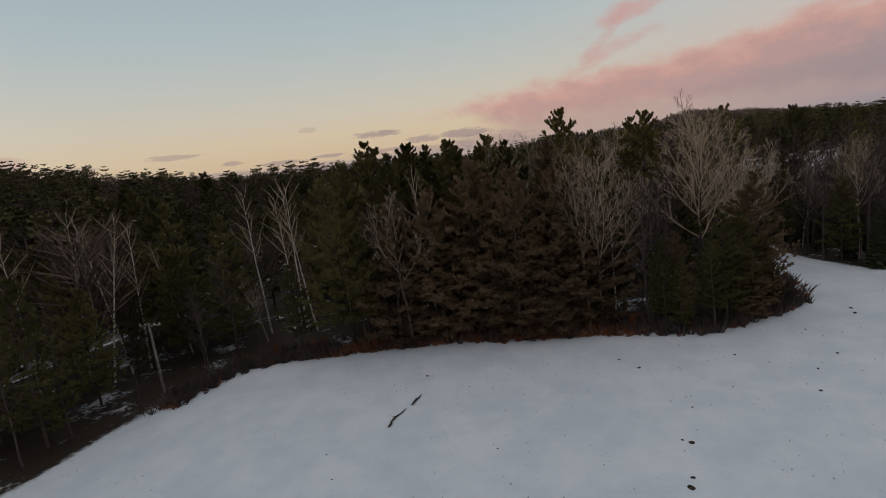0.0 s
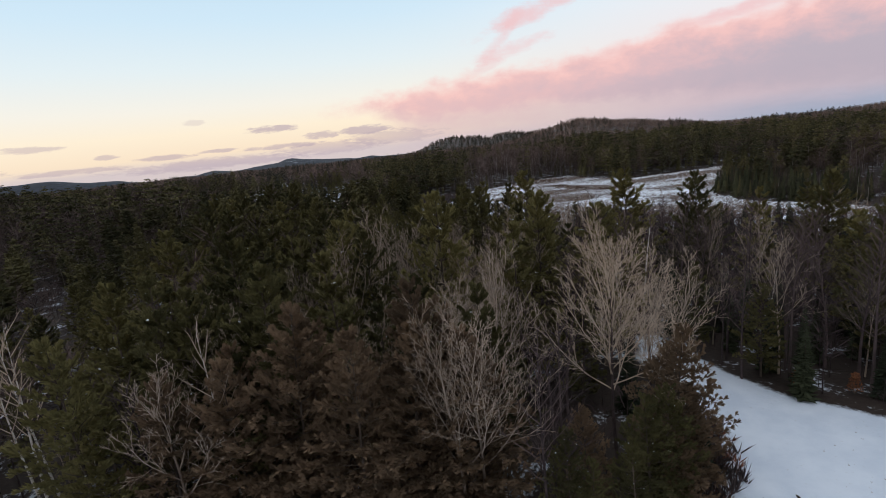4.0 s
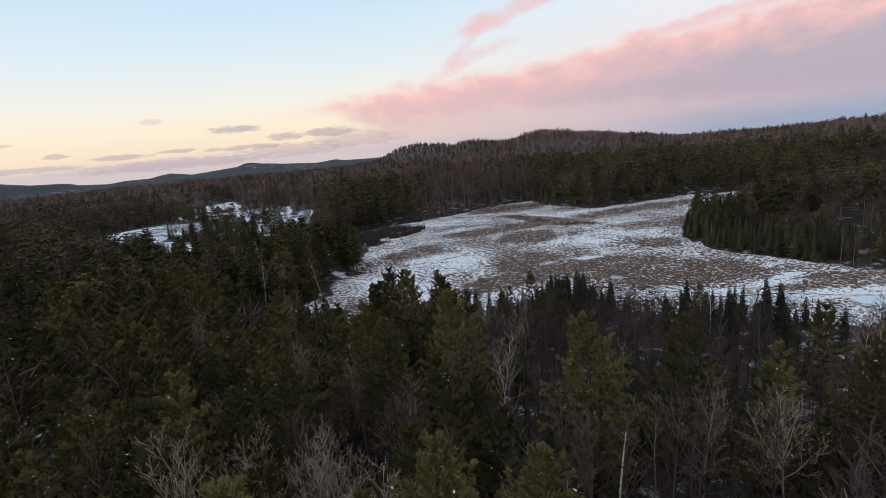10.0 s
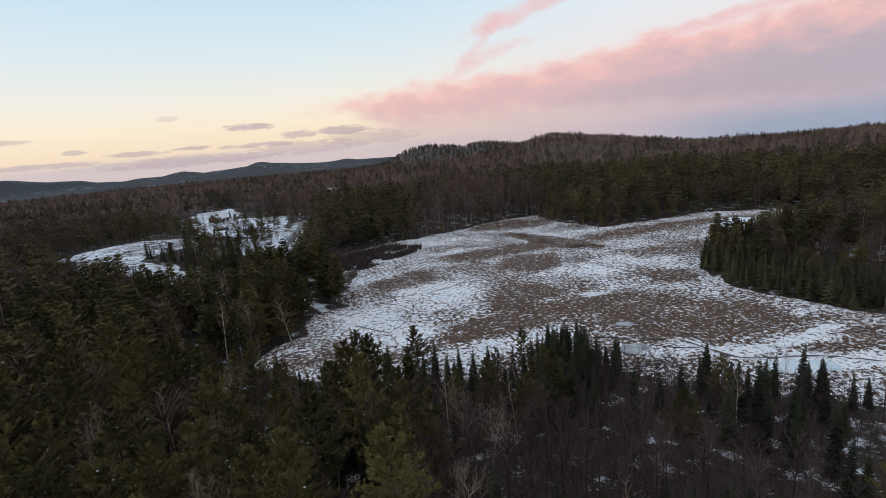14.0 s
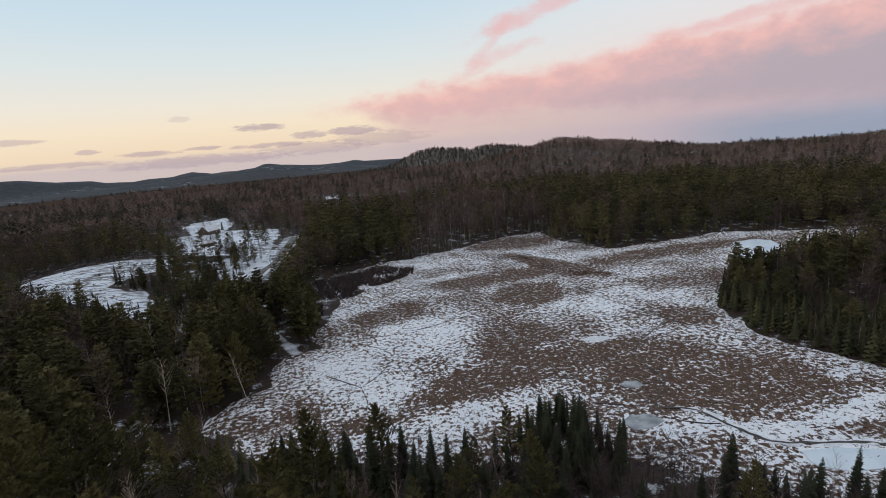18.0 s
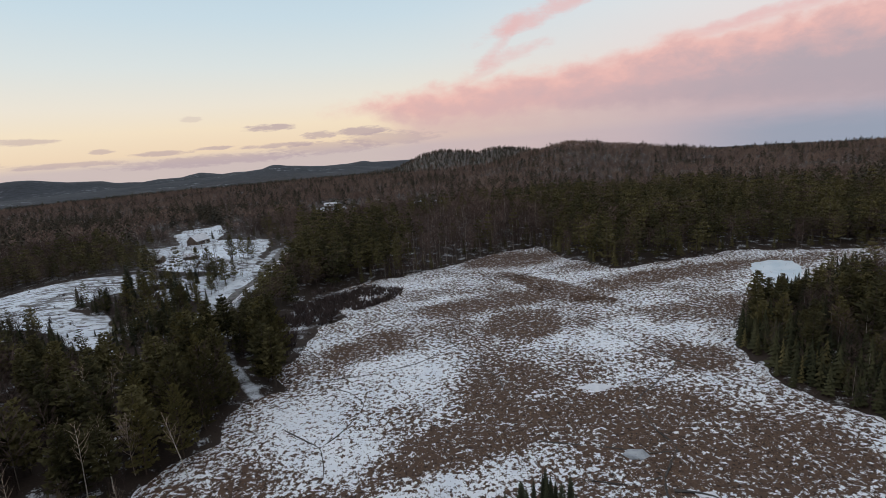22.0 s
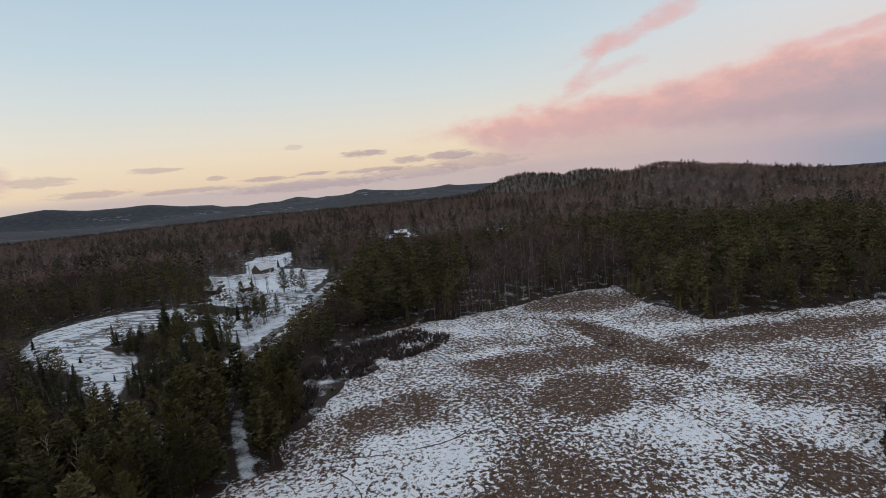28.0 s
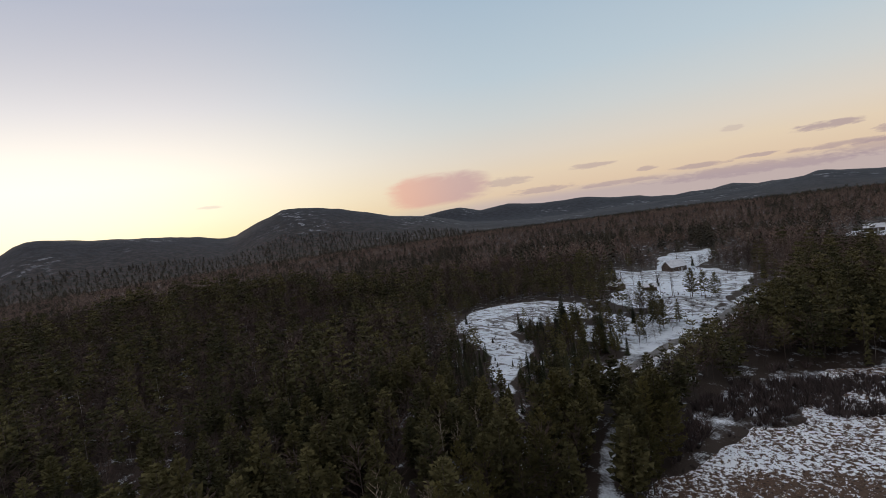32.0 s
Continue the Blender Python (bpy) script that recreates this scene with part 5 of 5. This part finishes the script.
for k, (pool, px, py, s) in enumerate(AT_EDGE):
    m = Matrix.Translation((px, py, on_ground(px, py))) @ pose(0, 0, 0, (k * 7 % 5) - 2, (k * 3 % 5) - 2, k * 67) @ Matrix.Diagonal((s, s, s, 1))
    copy_thing(pool[k % len(pool)], m)


# the dense fir clump that juts into the marsh
fir_rng = random.Random(31)
for k in range(58):
    a, q = fir_rng.uniform(0, 6.28), fir_rng.random() ** 0.5
    px, py = 91 + 9.5 * q * math.cos(a), 169 + 13 * q * math.sin(a)
    s = fir_rng.uniform(0.65, 1.1) * (1.1 - 0.35 * q)
    copy_thing(FIRS[k % 3], Matrix.Translation((px, py, on_ground(px, py))) @ pose(0, 0, 0, 0, 0, k * 77) @ Matrix.Diagonal((s, s, s, 1)))


def dead_snag(x, y, tall):
    rng = random.Random(3)
    sh = Shape()
    pts, _ = bent(rng, (0, 0, -0.3), (0.02, 0, 1), tall, 6, 0.03, 0.02)
    sh.tube(pts, [0.17 - 0.02 * k for k in range(7)], 6)
    root = new("dead_tree")
    trunk = new("trunk", sh.mesh("trunk", [BIRCH]))
    trunk.parent = root
    stubs = Shape()
    for k in range(6):
        stubs.spike(pts[3 + k // 2].lerp(pts[4 + k // 2], rng.random()), outward(rng, k * 2.2, radians(30)), rng.uniform(0.3, 0.9), 0.04)
    crown = new("stubs", stubs.mesh("stubs", [BIRCH]))
    crown.parent = root
    root.location = (x, y, on_ground(x, y))
    tagged(root, "bare white dead trunk standing among the firs", "dead tree")


dead_snag(52.5, 93, 14.5)


def utility_pole(x, y, turn, tall=7.4):
    root = new("utility_pole")
    part("pole", rod(0.16, 0.11, tall + 0.4, (0, 0, -0.4)), POLE_WOOD, root)
    arm = part("crossarm", block(2.5, 0.11, 0.13, (0, 0.14, tall - 0.35)), POLE_WOOD, root)
    for px in (-1.1, -0.5, 0.5, 1.1):
        part("insulator", rod(0.05, 0.03, 0.2, (px, 0.14, tall - 0.22), sides=8), TRIM, arm, "pale insulator pin")
    for s in (-1, 1):
        part("brace", rod(0.02, 0.02, 0.95, (s * 0.03, 0.12, tall - 1.0), Matrix.Rotation(radians(52 * s), 4, "Y"), 6), POLE_WOOD, root)
    root.matrix_basis = Matrix.Translation((x, y, on_ground(x, y))) @ pose(0, 0, 0, 0, 0, turn)
    tagged(root, "weathered wooden utility pole with a crossarm beside the field", "utility pole")


utility_pole(-23, 63.5, -10)


def clod(x, y, size, seed):
    """A dark lump of earth or turned sod that shows through the snow."""
    rng = random.Random(seed)
    bm = bmesh.new()
    bmesh.ops.create_icosphere(bm, subdivisions=2, radius=1)
    for v in bm.verts:
        v.co *= 1 + 0.35 * noise.noise(v.co * 1.7 + Vector((seed * 3.1, 0, 0)))
    bmesh.ops.scale(bm, vec=(size * rng.uniform(0.8, 1.5), size * rng.uniform(0.6, 1.0), size * 0.42), verts=bm.verts[:])
    me = bpy.data.meshes.new("earth_clod")
    bm.to_mesh(me)
    bm.free()
    me.materials.append(CLOD)
    ob = new("earth_clod", me)
    ob.matrix_basis = Matrix.Translation((x, y, on_ground(x, y) + 0.02)) @ pose(0, 0, 0, 0, 0, rng.uniform(0, 360))
    tagged(ob, "dark lump of bare earth showing through the field's snow", "clod", "clods in the snowy field")


for k, (px, py, s) in enumerate(((4, 59, 0.18), (21, 57, 0.2), (22, 55, 0.2), (21, 44, 0.3), (20.6, 44.4, 0.16), (19, 40, 0.3), (19.5, 40.8, 0.18), (34, 51, 0.2), (32, 48, 0.2), (23, 48, 0.13), (-3, 48, 0.1), (-2, 45, 0.1), (44, 60, 0.28), (30, 55, 0.18), (37, 53, 0.2), (44.6, 61.2, 0.25), (48, 56, 0.25), (41, 48, 0.2), (12, 53, 0.09), (9, 46, 0.1), (15, 58, 0.1), (-8, 52, 0.08), (27, 50, 0.1), (38, 58, 0.12))):
    clod(px, py, s * 0.62, k)


def fallen_branch(x, y, turn, length, seed):
    rng = random.Random(seed)
    sh = Shape()
    pts, _ = bent(rng, (0, 0, 0.1), (1, 0, 0.02), length, 6, 0.34, 0.0)
    for p in pts:
        p.z = 0.06 + 0.05 * rng.random()
    sh.tube(pts, [0.05, 0.085, 0.06, 0.075, 0.05, 0.04, 0.02], 6)
    bough = new("fallen_branch", sh.mesh("fallen_branch", [CLOD]))
    fine_ = Shape()
    for k in range(14):
        i = rng.randrange(6)
        fine_.spike(pts[i], (rng.gauss(0.3, 0.6), rng.gauss(0, 1), rng.uniform(0.05, 0.3)), rng.uniform(0.25, 0.6), 0.02)
    side = new("twigs", fine_.mesh("twigs", [CLOD]))
    side.parent = bough
    bough.matrix_basis = Matrix.Translation((x, y, on_ground(x, y))) @ pose(0, 0, 0, 0, 0, turn)
    tagged(bough, "dark crooked fallen branch lying on the snowy field", "branch", "fallen branches in the field")


fallen_branch(1.2, 50.6, 62, 2.9, 4)
fallen_branch(2.9, 53.7, 38, 1.9, 8)


def line_at(line, s):
    """The point s along a line, 0 to 1, and its direction."""
    lens = [math.dist(p, q) for p, q in zip(line, line[1:])]
    s *= sum(lens)
    for (p, q), ln in zip(zip(line, line[1:]), lens):
        if s <= ln:
            return p[0] + (q[0] - p[0]) * s / ln, p[1] + (q[1] - p[1]) * s / ln
        s -= ln
    return line[-1]


def low_brush(name, where, tall, mats, label, category, seed, stems=16, girth=1.0):
    """Low thicket of many small bushes in one mesh."""
    shapes = []
    for s in range(3):
        rng, sh = random.Random(seed * 10 + s), Shape()
        for _ in range(stems):
            a = rng.uniform(0, 6.28)
            slim(sh, rng, (0.12 * math.cos(a), 0.12 * math.sin(a), 0), (math.cos(a) * rng.uniform(0.1, 0.9), math.sin(a) * rng.uniform(0.1, 0.9), 1), rng.uniform(0.5, 1.0), 0.045, 0)
        shapes.append(sh)
    x, y = np.array([w[0] for w in where]), np.array([w[1] for w in where])
    rng = np.random.default_rng(seed)
    spread(name, shapes, x, y, tall * rng.uniform(0.5, 1.3, len(x)), mats, label, category, seed, girth)


def edge_brush():
    rng = random.Random(12)
    edge = FIELD_EDGE[2:13]
    warm, dull = [], []
    for _ in range(1500):
        x, y = line_at(edge, rng.random())
        x, y = x + rng.gauss(0, 0.8), y + 1.3 + abs(rng.gauss(0, 1.6)) - 0.9
        (warm if rng.random() < (0.75 if -6 < x < 24 else 0.25) else dull).append((x, y))
    low_brush("russet_brush", warm, 0.85, [RUSSET_FAR], "russet dead bracken and brush along the field's edge", "brush", 81, 14, 1.5)
    low_brush("field_edge_brush", dull, 1.3, [SHRUB], "bare brown brush along the field's edge", "brush", 82, 16, 1.0)


RUSSET_FAR = tinted("russet_bracken", (0.14, 0.055, 0.03), (0.3, 0.125, 0.068), thing=False)
edge_brush()


def stubble():
    rng = random.Random(44)
    spots = [(rng.uniform(-25, 70), rng.uniform(20, 75)) for _ in range(1700)]
    keep = [s for s in spots if away(np.array([s[0]]), np.array([s[1]]), FIELD_EDGE)[0] < -0.3 and rough_land(s[0], s[1], 9, 77) > 0.4]
    low_brush("grass_stubble", keep, 0.16, [SEDGE], "dead grass tips poking through the field's snow", "grass", 86, 7, 1.0)


stubble()


def beech_bush(x, y, tall, seed):
    """A young beech that keeps its rusty leaves."""
    rng = random.Random(seed)
    stem, crown = Shape(), Shape()
    pts, _ = bent(rng, (0, 0, -0.1), (0, 0, 1), tall, 4, 0.08, 0.02)
    stem.tube(pts, [0.05, 0.04, 0.03, 0.02, 0.01], 5)
    for k in range(420):
        t = rng.uniform(0.2, 1.0)
        r = tall * 0.38 * (1 - t * 0.7) * rng.random() ** 0.5
        a = rng.uniform(0, 6.28)
        p = Vector((math.cos(a) * r, math.sin(a) * r, t * tall))
        slim(crown, rng, p, (rng.gauss(0, 1), rng.gauss(0, 1), rng.gauss(-0.2, 0.5)), rng.uniform(0.12, 0.24), 0.06, 0)
    root = make_tree("beech_sapling", (stem, crown), BARK, RUSSET, "young beech still holding rusty brown leaves at the wood's edge", "sapling", "rusty beech saplings")
    root.location = (x, y, on_ground(x, y))


for k, (px, py, h) in enumerate(((15.5, 65.2, 2.6), (20.3, 64.2, 3.0), (-13, 68.6, 1.8), (57.5, 73.5, 3.2), (24.5, 63, 1.6), (61, 71, 2.2))):
    beech_bush(px, py, h, 20 + k)


# ---- marsh: channels, ice, tussocks, thickets ----
def ribbon(name, line, wide, lift, mat, label, category, bank=0.0, kind="structure", wobble=0.3, follow=None):
    """A strip along a winding line, a little domed or sunk, with real thickness at its rims."""
    rng = random.Random(len(line) * 7 + int(wide * 100))
    pts = []
    for i in range(len(line) - 1):
        p0, p1, p2, p3 = (Vector((*line[min(max(i + o, 0), len(line) - 1)], 0)) for o in (-1, 0, 1, 2))
        steps = max(2, int((p2 - p1).length / 1.2))
        for s in range(steps):
            t = s / steps
            pts.append(0.5 * ((2 * p1) + (p2 - p0) * t + (2 * p0 - 5 * p1 + 4 * p2 - p3) * t * t + (3 * p1 - p0 - 3 * p2 + p3) * t ** 3))
    pts.append(Vector((*line[-1], 0)))
    v, f = [], []
    for k, p in enumerate(pts):
        d = (pts[min(k + 1, len(pts) - 1)] - pts[max(k - 1, 0)]).normalized()
        o = Vector((-d.y, d.x, 0))
        w = wide * 0.5 * (1 + wobble * (rng.random() - 0.5) * 2)
        p = p + o * wobble * wide * (rng.random() - 0.5)
        g = follow(p.x, p.y) if follow else 0.0
        for s, h in ((-1.15, -0.25), (-1, 0), (0, bank), (1, 0), (1.15, -0.25)):
            q = p + o * w * s
            v.append((q.x, q.y, g + lift + h))
    for k in range(len(pts) - 1):
        for s in range(4):
            a = k * 5 + s
            f.append((a, a + 5, a + 6, a + 1))
    ob = new(name, sheet(name, v, f, [mat], smooth=False))
    return tagged(ob, label, category, kind=kind)


CHANNELS = (
    ([(146, 219), (136, 212), (127, 206), (125, 199), (124, 194), (124, 188), (120, 184), (116, 180), (114, 176)], 0.42),
    ([(116, 177.5), (121, 174.5), (123, 168), (126, 161), (133, 158), (141, 155), (150, 148), (163, 140), (185, 128)], 0.5),
    ([(114, 174), (118, 170.5), (122, 168.5)], 0.4),
    ([(97, 268), (95, 258), (96, 250), (100, 242), (99, 236), (101, 228), (100, 220)], 0.4),
    ([(57, 243), (66, 242), (75, 243), (83, 245), (89, 249)], 0.28),
    ([(48, 220), (53, 214), (56, 210), (57, 204), (57, 199)], 0.3),
    ([(56, 210), (60, 214), (64, 220), (66, 226), (63, 233), (58, 238)], 0.26),
    ([(139, 263), (141, 250), (144, 238), (147, 226), (150, 214)], 0.35),
    ([(120, 328), (135, 322), (150, 322), (165, 326)], 0.4),
    ([(100, 198), (110, 193), (118, 188), (124, 187)], 0.4),
    ([(104, 184), (110, 181), (116, 181)], 0.35),
)
for pts_, w_ in CHANNELS:
    if w_ > 0.48:
        ribbon("snow_bank", pts_, w_ * 2.4, 0.27, SNOW, "drifted snow lining a marsh channel", "snow", 0.0, wobble=0.95)
    ribbon("channel", pts_, w_ * (0.95 if w_ > 0.48 else 0.6), 0.31, WATER, "narrow dark meltwater channel winding through the marsh", "stream", 0.0, wobble=0.75)


def slab(name, outline, z, thick, mat, label, category, rough=0.5):
    """A flat sheet of ice or snow with an uneven rim."""
    n = 72
    cx, cy = sum(p[0] for p in outline) / len(outline), sum(p[1] for p in outline) / len(outline)
    v, f = [(cx, cy, z)], []
    for k in range(n):
        x, y = line_at(outline + outline[:1], k / n)
        j = rough * (rough_land(x * 3, y * 3, 4, 50) - 0.5)
        v.append((x + (x - cx) * 0.05 * j * 4, y + (y - cy) * 0.05 * j * 4, z))
    v += [(x, y, z - thick) for x, y, _ in v[1:]]
    for k in range(n):
        a, b = 1 + k, 1 + (k + 1) % n
        f += [(0, a, b), (a, a + n, b), (b, a + n, b + n)]
    tagged(new(name, sheet(name, v, f, [mat])), label, category, kind="structure")


slab("pond", [(228, 284), (236, 293), (246, 294), (253, 289), (248, 280), (240, 272), (226, 262), (216, 261), (220, 272)], 0.3, 0.4, ICE, "small frozen pond under smooth pale snow", "pond")
slab("ice_pool", [(113, 189), (115, 190.3), (117.6, 189.2), (117.8, 187), (116, 186.4), (114, 187)], 0.32, 0.3, GREY_ICE, "grey ice on a marsh pool", "ice")
slab("ice_pool", [(105, 175), (108, 177), (112, 176), (113, 173), (109, 171.5), (106, 172)], 0.32, 0.3, GREY_ICE, "grey ice on a marsh pool", "ice")
slab("snow_flat", [(128, 157), (134, 156), (141, 153), (139, 149), (131, 150), (127, 153)], 0.29, 0.3, ICE, "smooth snow lying on marsh ice", "snow")
slab("snow_flat", [(150, 146), (160, 143), (170, 137), (166, 133), (155, 137), (148, 141)], 0.29, 0.3, ICE, "smooth snow lying on marsh ice", "snow")
slab("snow_flat", [(117, 216), (122, 217), (126, 214), (121, 212.5)], 0.29, 0.3, SNOW, "smooth snow lying in a marsh hollow", "snow")


def tussocks():
    rng = np.random.default_rng(14)
    x, y = scatter(20, 330, 108, 376, 1.0, 15)
    keep = away(x, y, MARSH_EDGE) < -0.5
    x, y = x[keep], y[keep]
    d = np.hypot(x - 90, y - 150)
    b = brownness(x, y)
    chance = np.clip(0.1 + 1.2 * (b - 0.3), 0.1, 0.8) * (0.4 + 0.6 * ease(d, 200, 90))
    keep = rng.random(len(x)) < chance
    x, y = x[keep], y[keep]
    shapes = []
    for s in range(5):
        r2, sh = random.Random(200 + s), Shape()
        for k in range(7):
            a = k * 2.4 + r2.uniform(-0.4, 0.4)
            slim(sh, r2, (0.15 * math.cos(a), 0.15 * math.sin(a), -0.1), (math.cos(a) * 0.9, math.sin(a) * 0.9, r2.uniform(0.5, 1.3)), r2.uniform(0.6, 1.1), 0.22, 0)
        shapes.append(sh)
    spread("sedge_tussocks", shapes, x, y, rng.uniform(0.35, 0.85, len(x)), [SEDGE], "dry brown sedge tussocks standing out of the snow", "sedge", 16, 1.2)


tussocks()


def thickets():
    rng = random.Random(17)
    spots = []
    for cx, cy, a, b, count in ((149, 279, 6, 6, 110), (143, 296, 5, 8, 100), (140, 314, 5, 8, 70), (158, 273, 3, 4, 36), (145, 353, 36, 12, 240)):
        for _ in range(count):
            spots.append((cx + rng.gauss(0, a * 0.5), cy + rng.gauss(0, b * 0.5)))
    low_brush("hummock_scrub", spots, 0.9, [SEDGE_DARK], "low dark brown scrub on a marsh hummock", "shrubs", 87, 14, 1.3)
    spots = []
    for cx, cy, a, b, count in ((132, 350, 26, 8, 150), (160, 362, 16, 14, 150), (100, 350, 26, 6, 110), (150, 384, 30, 16, 160)):
        for _ in range(count):
            spots.append((cx + rng.gauss(0, a * 0.5), cy + rng.gauss(0, b * 0.5)))
    sx, sy = np.array(spots).T
    keep = away(sx, sy, MARSH_EDGE) > -1.0
    spread("shore_saplings", [mid_bare(400 + q, 60, True) for q in range(4)], sx[keep], sy[keep], np.random.default_rng(71).uniform(4.5, 10.5, keep.sum()), [FAR_TWIG, PALE_BARK], "thin pale leafless young trees along the snowy marsh shore", "saplings", 72, 1.3)
    spots = []
    for _ in range(2500):
        x, y = rng.uniform(38, 88), rng.uniform(260, 338)
        if away(np.array([x]), np.array([y]), ALDERS)[0] < 1.0 and rough_land(x, y, 7, 66) > 0.38:
            spots.append((x, y))
    low_brush("alder_thicket", spots, 3.0, [SHRUB], "dark leafless alder thicket in the marsh", "shrubs", 83, 22, 0.8)
    spots = []
    for _ in range(900):
        x, y = line_at(MARSH_EDGE, rng.random())
        spots.append((x + rng.gauss(0, 2.0), y + rng.gauss(0, 2.0)))
    low_brush("shore_brush", spots, 1.2, [SHRUB], "bare brush along the marsh shore", "shrubs", 84, 16, 1.0)
    spots = []
    for _ in range(1500):
        spots.append((rng.uniform(-85, 25), rng.uniform(275, 580)))
    spots = [s for s in spots if away(np.array([s[0]]), np.array([s[1]]), KNOLL_EDGE)[0] < 3 or away(np.array([s[0]]), np.array([s[1]]), FARM_EDGE)[0] < 6]
    low_brush("clearing_brush", [s for s in spots if rough_land(s[0], s[1], 14, 71) > 0.55], 1.1, [SHRUB], "dark brush scattered over the snowy clearings", "shrubs", 85, 18, 1.1)


thickets()

# single dark trees on the open knoll and farm: x, y, height, whether a pine
for k, (px, py, tall, pine) in enumerate(((-19, 326, 14, 0), (-21, 307, 9, 1), (-14, 308, 10, 1), (-8, 310, 11, 1), (-2, 309, 11, 1), (4, 310, 10, 1), (9, 311, 9, 1), (-16, 316, 10, 0), (-8, 320, 11, 1), (-1, 322, 12, 0), (-14, 328, 9, 0), (-6, 332, 8, 0), (-24, 318, 7, 0), (-37, 303, 2.2, 0), (-17, 288, 2.4, 0), (-22, 286, 1.8, 0), (-26, 290, 1.8, 0), (-65, 320, 5, 0), (-3, 362, 12, 1), (2, 363, 11, 1), (-20, 425, 6, 0), (5, 401, 13, 1), (11, 400, 12, 1), (14, 405, 10, 1), (-46, 428, 7, 0), (-50, 436, 8, 1), (-54, 447, 8, 0), (-30, 512, 7, 0), (-3, 334, 9, 1), (3, 330, 10, 1), (8, 337, 9, 1), (12, 346, 10, 1), (0, 347, 8, 0), (6, 353, 9, 1), (10, 328, 9, 1), (-9, 338, 8, 1), (14, 357, 9, 1))):
    s = tall / (18 if pine else 10)
    wide = s * (1.1 if pine else 1.35)
    copy_thing(PINES[k % 4] if pine else FIRS[k % 3], Matrix.Translation((px, py, on_ground(px, py))) @ pose(0, 0, 0, 0, 0, k * 50) @ Matrix.Diagonal((wide, wide, s, 1)))
for k, (px, py) in enumerate(((-12, 372), (-6, 371), (-18, 374), (4, 368), (12, 363), (-24, 378), (16, 366))):
    copy_thing(MAPLES[k % 4], Matrix.Translation((px, py, on_ground(px, py))) @ pose(0, 0, 0, 0, 0, k * 70) @ Matrix.Scale(0.5 + 0.06 * (k % 3), 4))


# ---- road and farm ----
ribbon("road_verge", ROAD_LINE, 6.4, 0.05, SNOW, "ploughed snow verges of the country road", "verge", 0.05, wobble=0.12, follow=on_ground)
ribbon("road", ROAD_LINE, 4.6, 0.14, ROAD, "narrow grey country road with snowy verges", "road", 0.05, wobble=0.03, follow=on_ground)


def gable_house(x, y, turn, sx, sy, wall, rise, name, label, category, windows=True):
    root = new(name)
    body = part("wall", block(sx, sy, wall + 0.6, (0, 0, -0.6), 0.03), SIDING, root)
    bm = bmesh.new()
    for s in (-1, 1):
        ln = math.hypot(sy / 2 + 0.5, rise * (sy / 2 + 0.5) / (sy / 2))
        tilt = math.atan2(rise, sy / 2)
        m = Matrix.Translation((0, s * (sy / 2 + 0.5) / 2, wall + rise - rise * (sy / 2 + 0.5) / sy + 0.12)) @ Matrix.Rotation(-s * tilt, 4, "X") @ Matrix.Diagonal((sx + 0.9, ln, 0.22, 1))
        bmesh.ops.create_cube(bm, size=1, matrix=m)
    part("roof", bm, ROOF_METAL, root, "gable roof under thin snow")
    for s in (-1, 1):
        bm = bmesh.new()
        a = [bm.verts.new((s * (sx / 2 - 0.05), py, pz)) for py, pz in ((-sy / 2 + 0.05, wall - 0.05), (sy / 2 - 0.05, wall - 0.05), (0, wall + rise - 0.1))]
        c = [bm.verts.new((s * (sx / 2 - 0.25), v.co.y, v.co.z)) for v in a]
        bm.faces.new(a), bm.faces.new(c[::-1])
        for i in range(3):
            bm.faces.new((a[i], c[i], c[(i + 1) % 3], a[(i + 1) % 3]))
        bmesh.ops.recalc_face_normals(bm, faces=bm.faces[:])
        part("gable", bm, SIDING, root)
    if windows:
        for px in (-0.32, 0.0, 0.32):
            w = part("window", block(1.0, 0.1, 1.2, (px * sx, -sy / 2 - 0.02, 1.0), 0.01), TRIM, body)
            part("pane", block(0.84, 0.06, 1.04, (px * sx, -sy / 2 - 0.06, 1.08), 0.0), GLASS, root)
        part("door", block(0.95, 0.1, 2.05, (0.18 * sx, -sy / 2 - 0.03, 0.0), 0.01), TRIM, root)
        part("chimney", block(0.7, 0.7, 2.0, (sx * 0.25, 0.3, wall + rise * 0.6), 0.02), CLOD, root)
    root.matrix_basis = Matrix.Translation((x, y, on_ground(x, y))) @ pose(0, 0, 0, 0, 0, turn)
    tagged(root, label, category)


gable_house(-35, 492, 62, 12.5, 8.5, 3.2, 3.6, "farmhouse", "dark board farmhouse with a snowy gable roof in the clearing", "house")
gable_house(-37, 412, -18, 8, 5, 2.3, 1.4, "shed", "low dark shed with a snowy roof", "shed", False)
gable_house(-20, 414, 20, 7, 4.5, 2.1, 1.2, "shed", "low dark shed with a snowy roof", "shed", False)
gable_house(56, 640, 5, 12, 8, 3.0, 2.4, "house", "small house with a snowy roof in a forest glade", "house")
utility_pole(-4, 401, 20, 9.0)
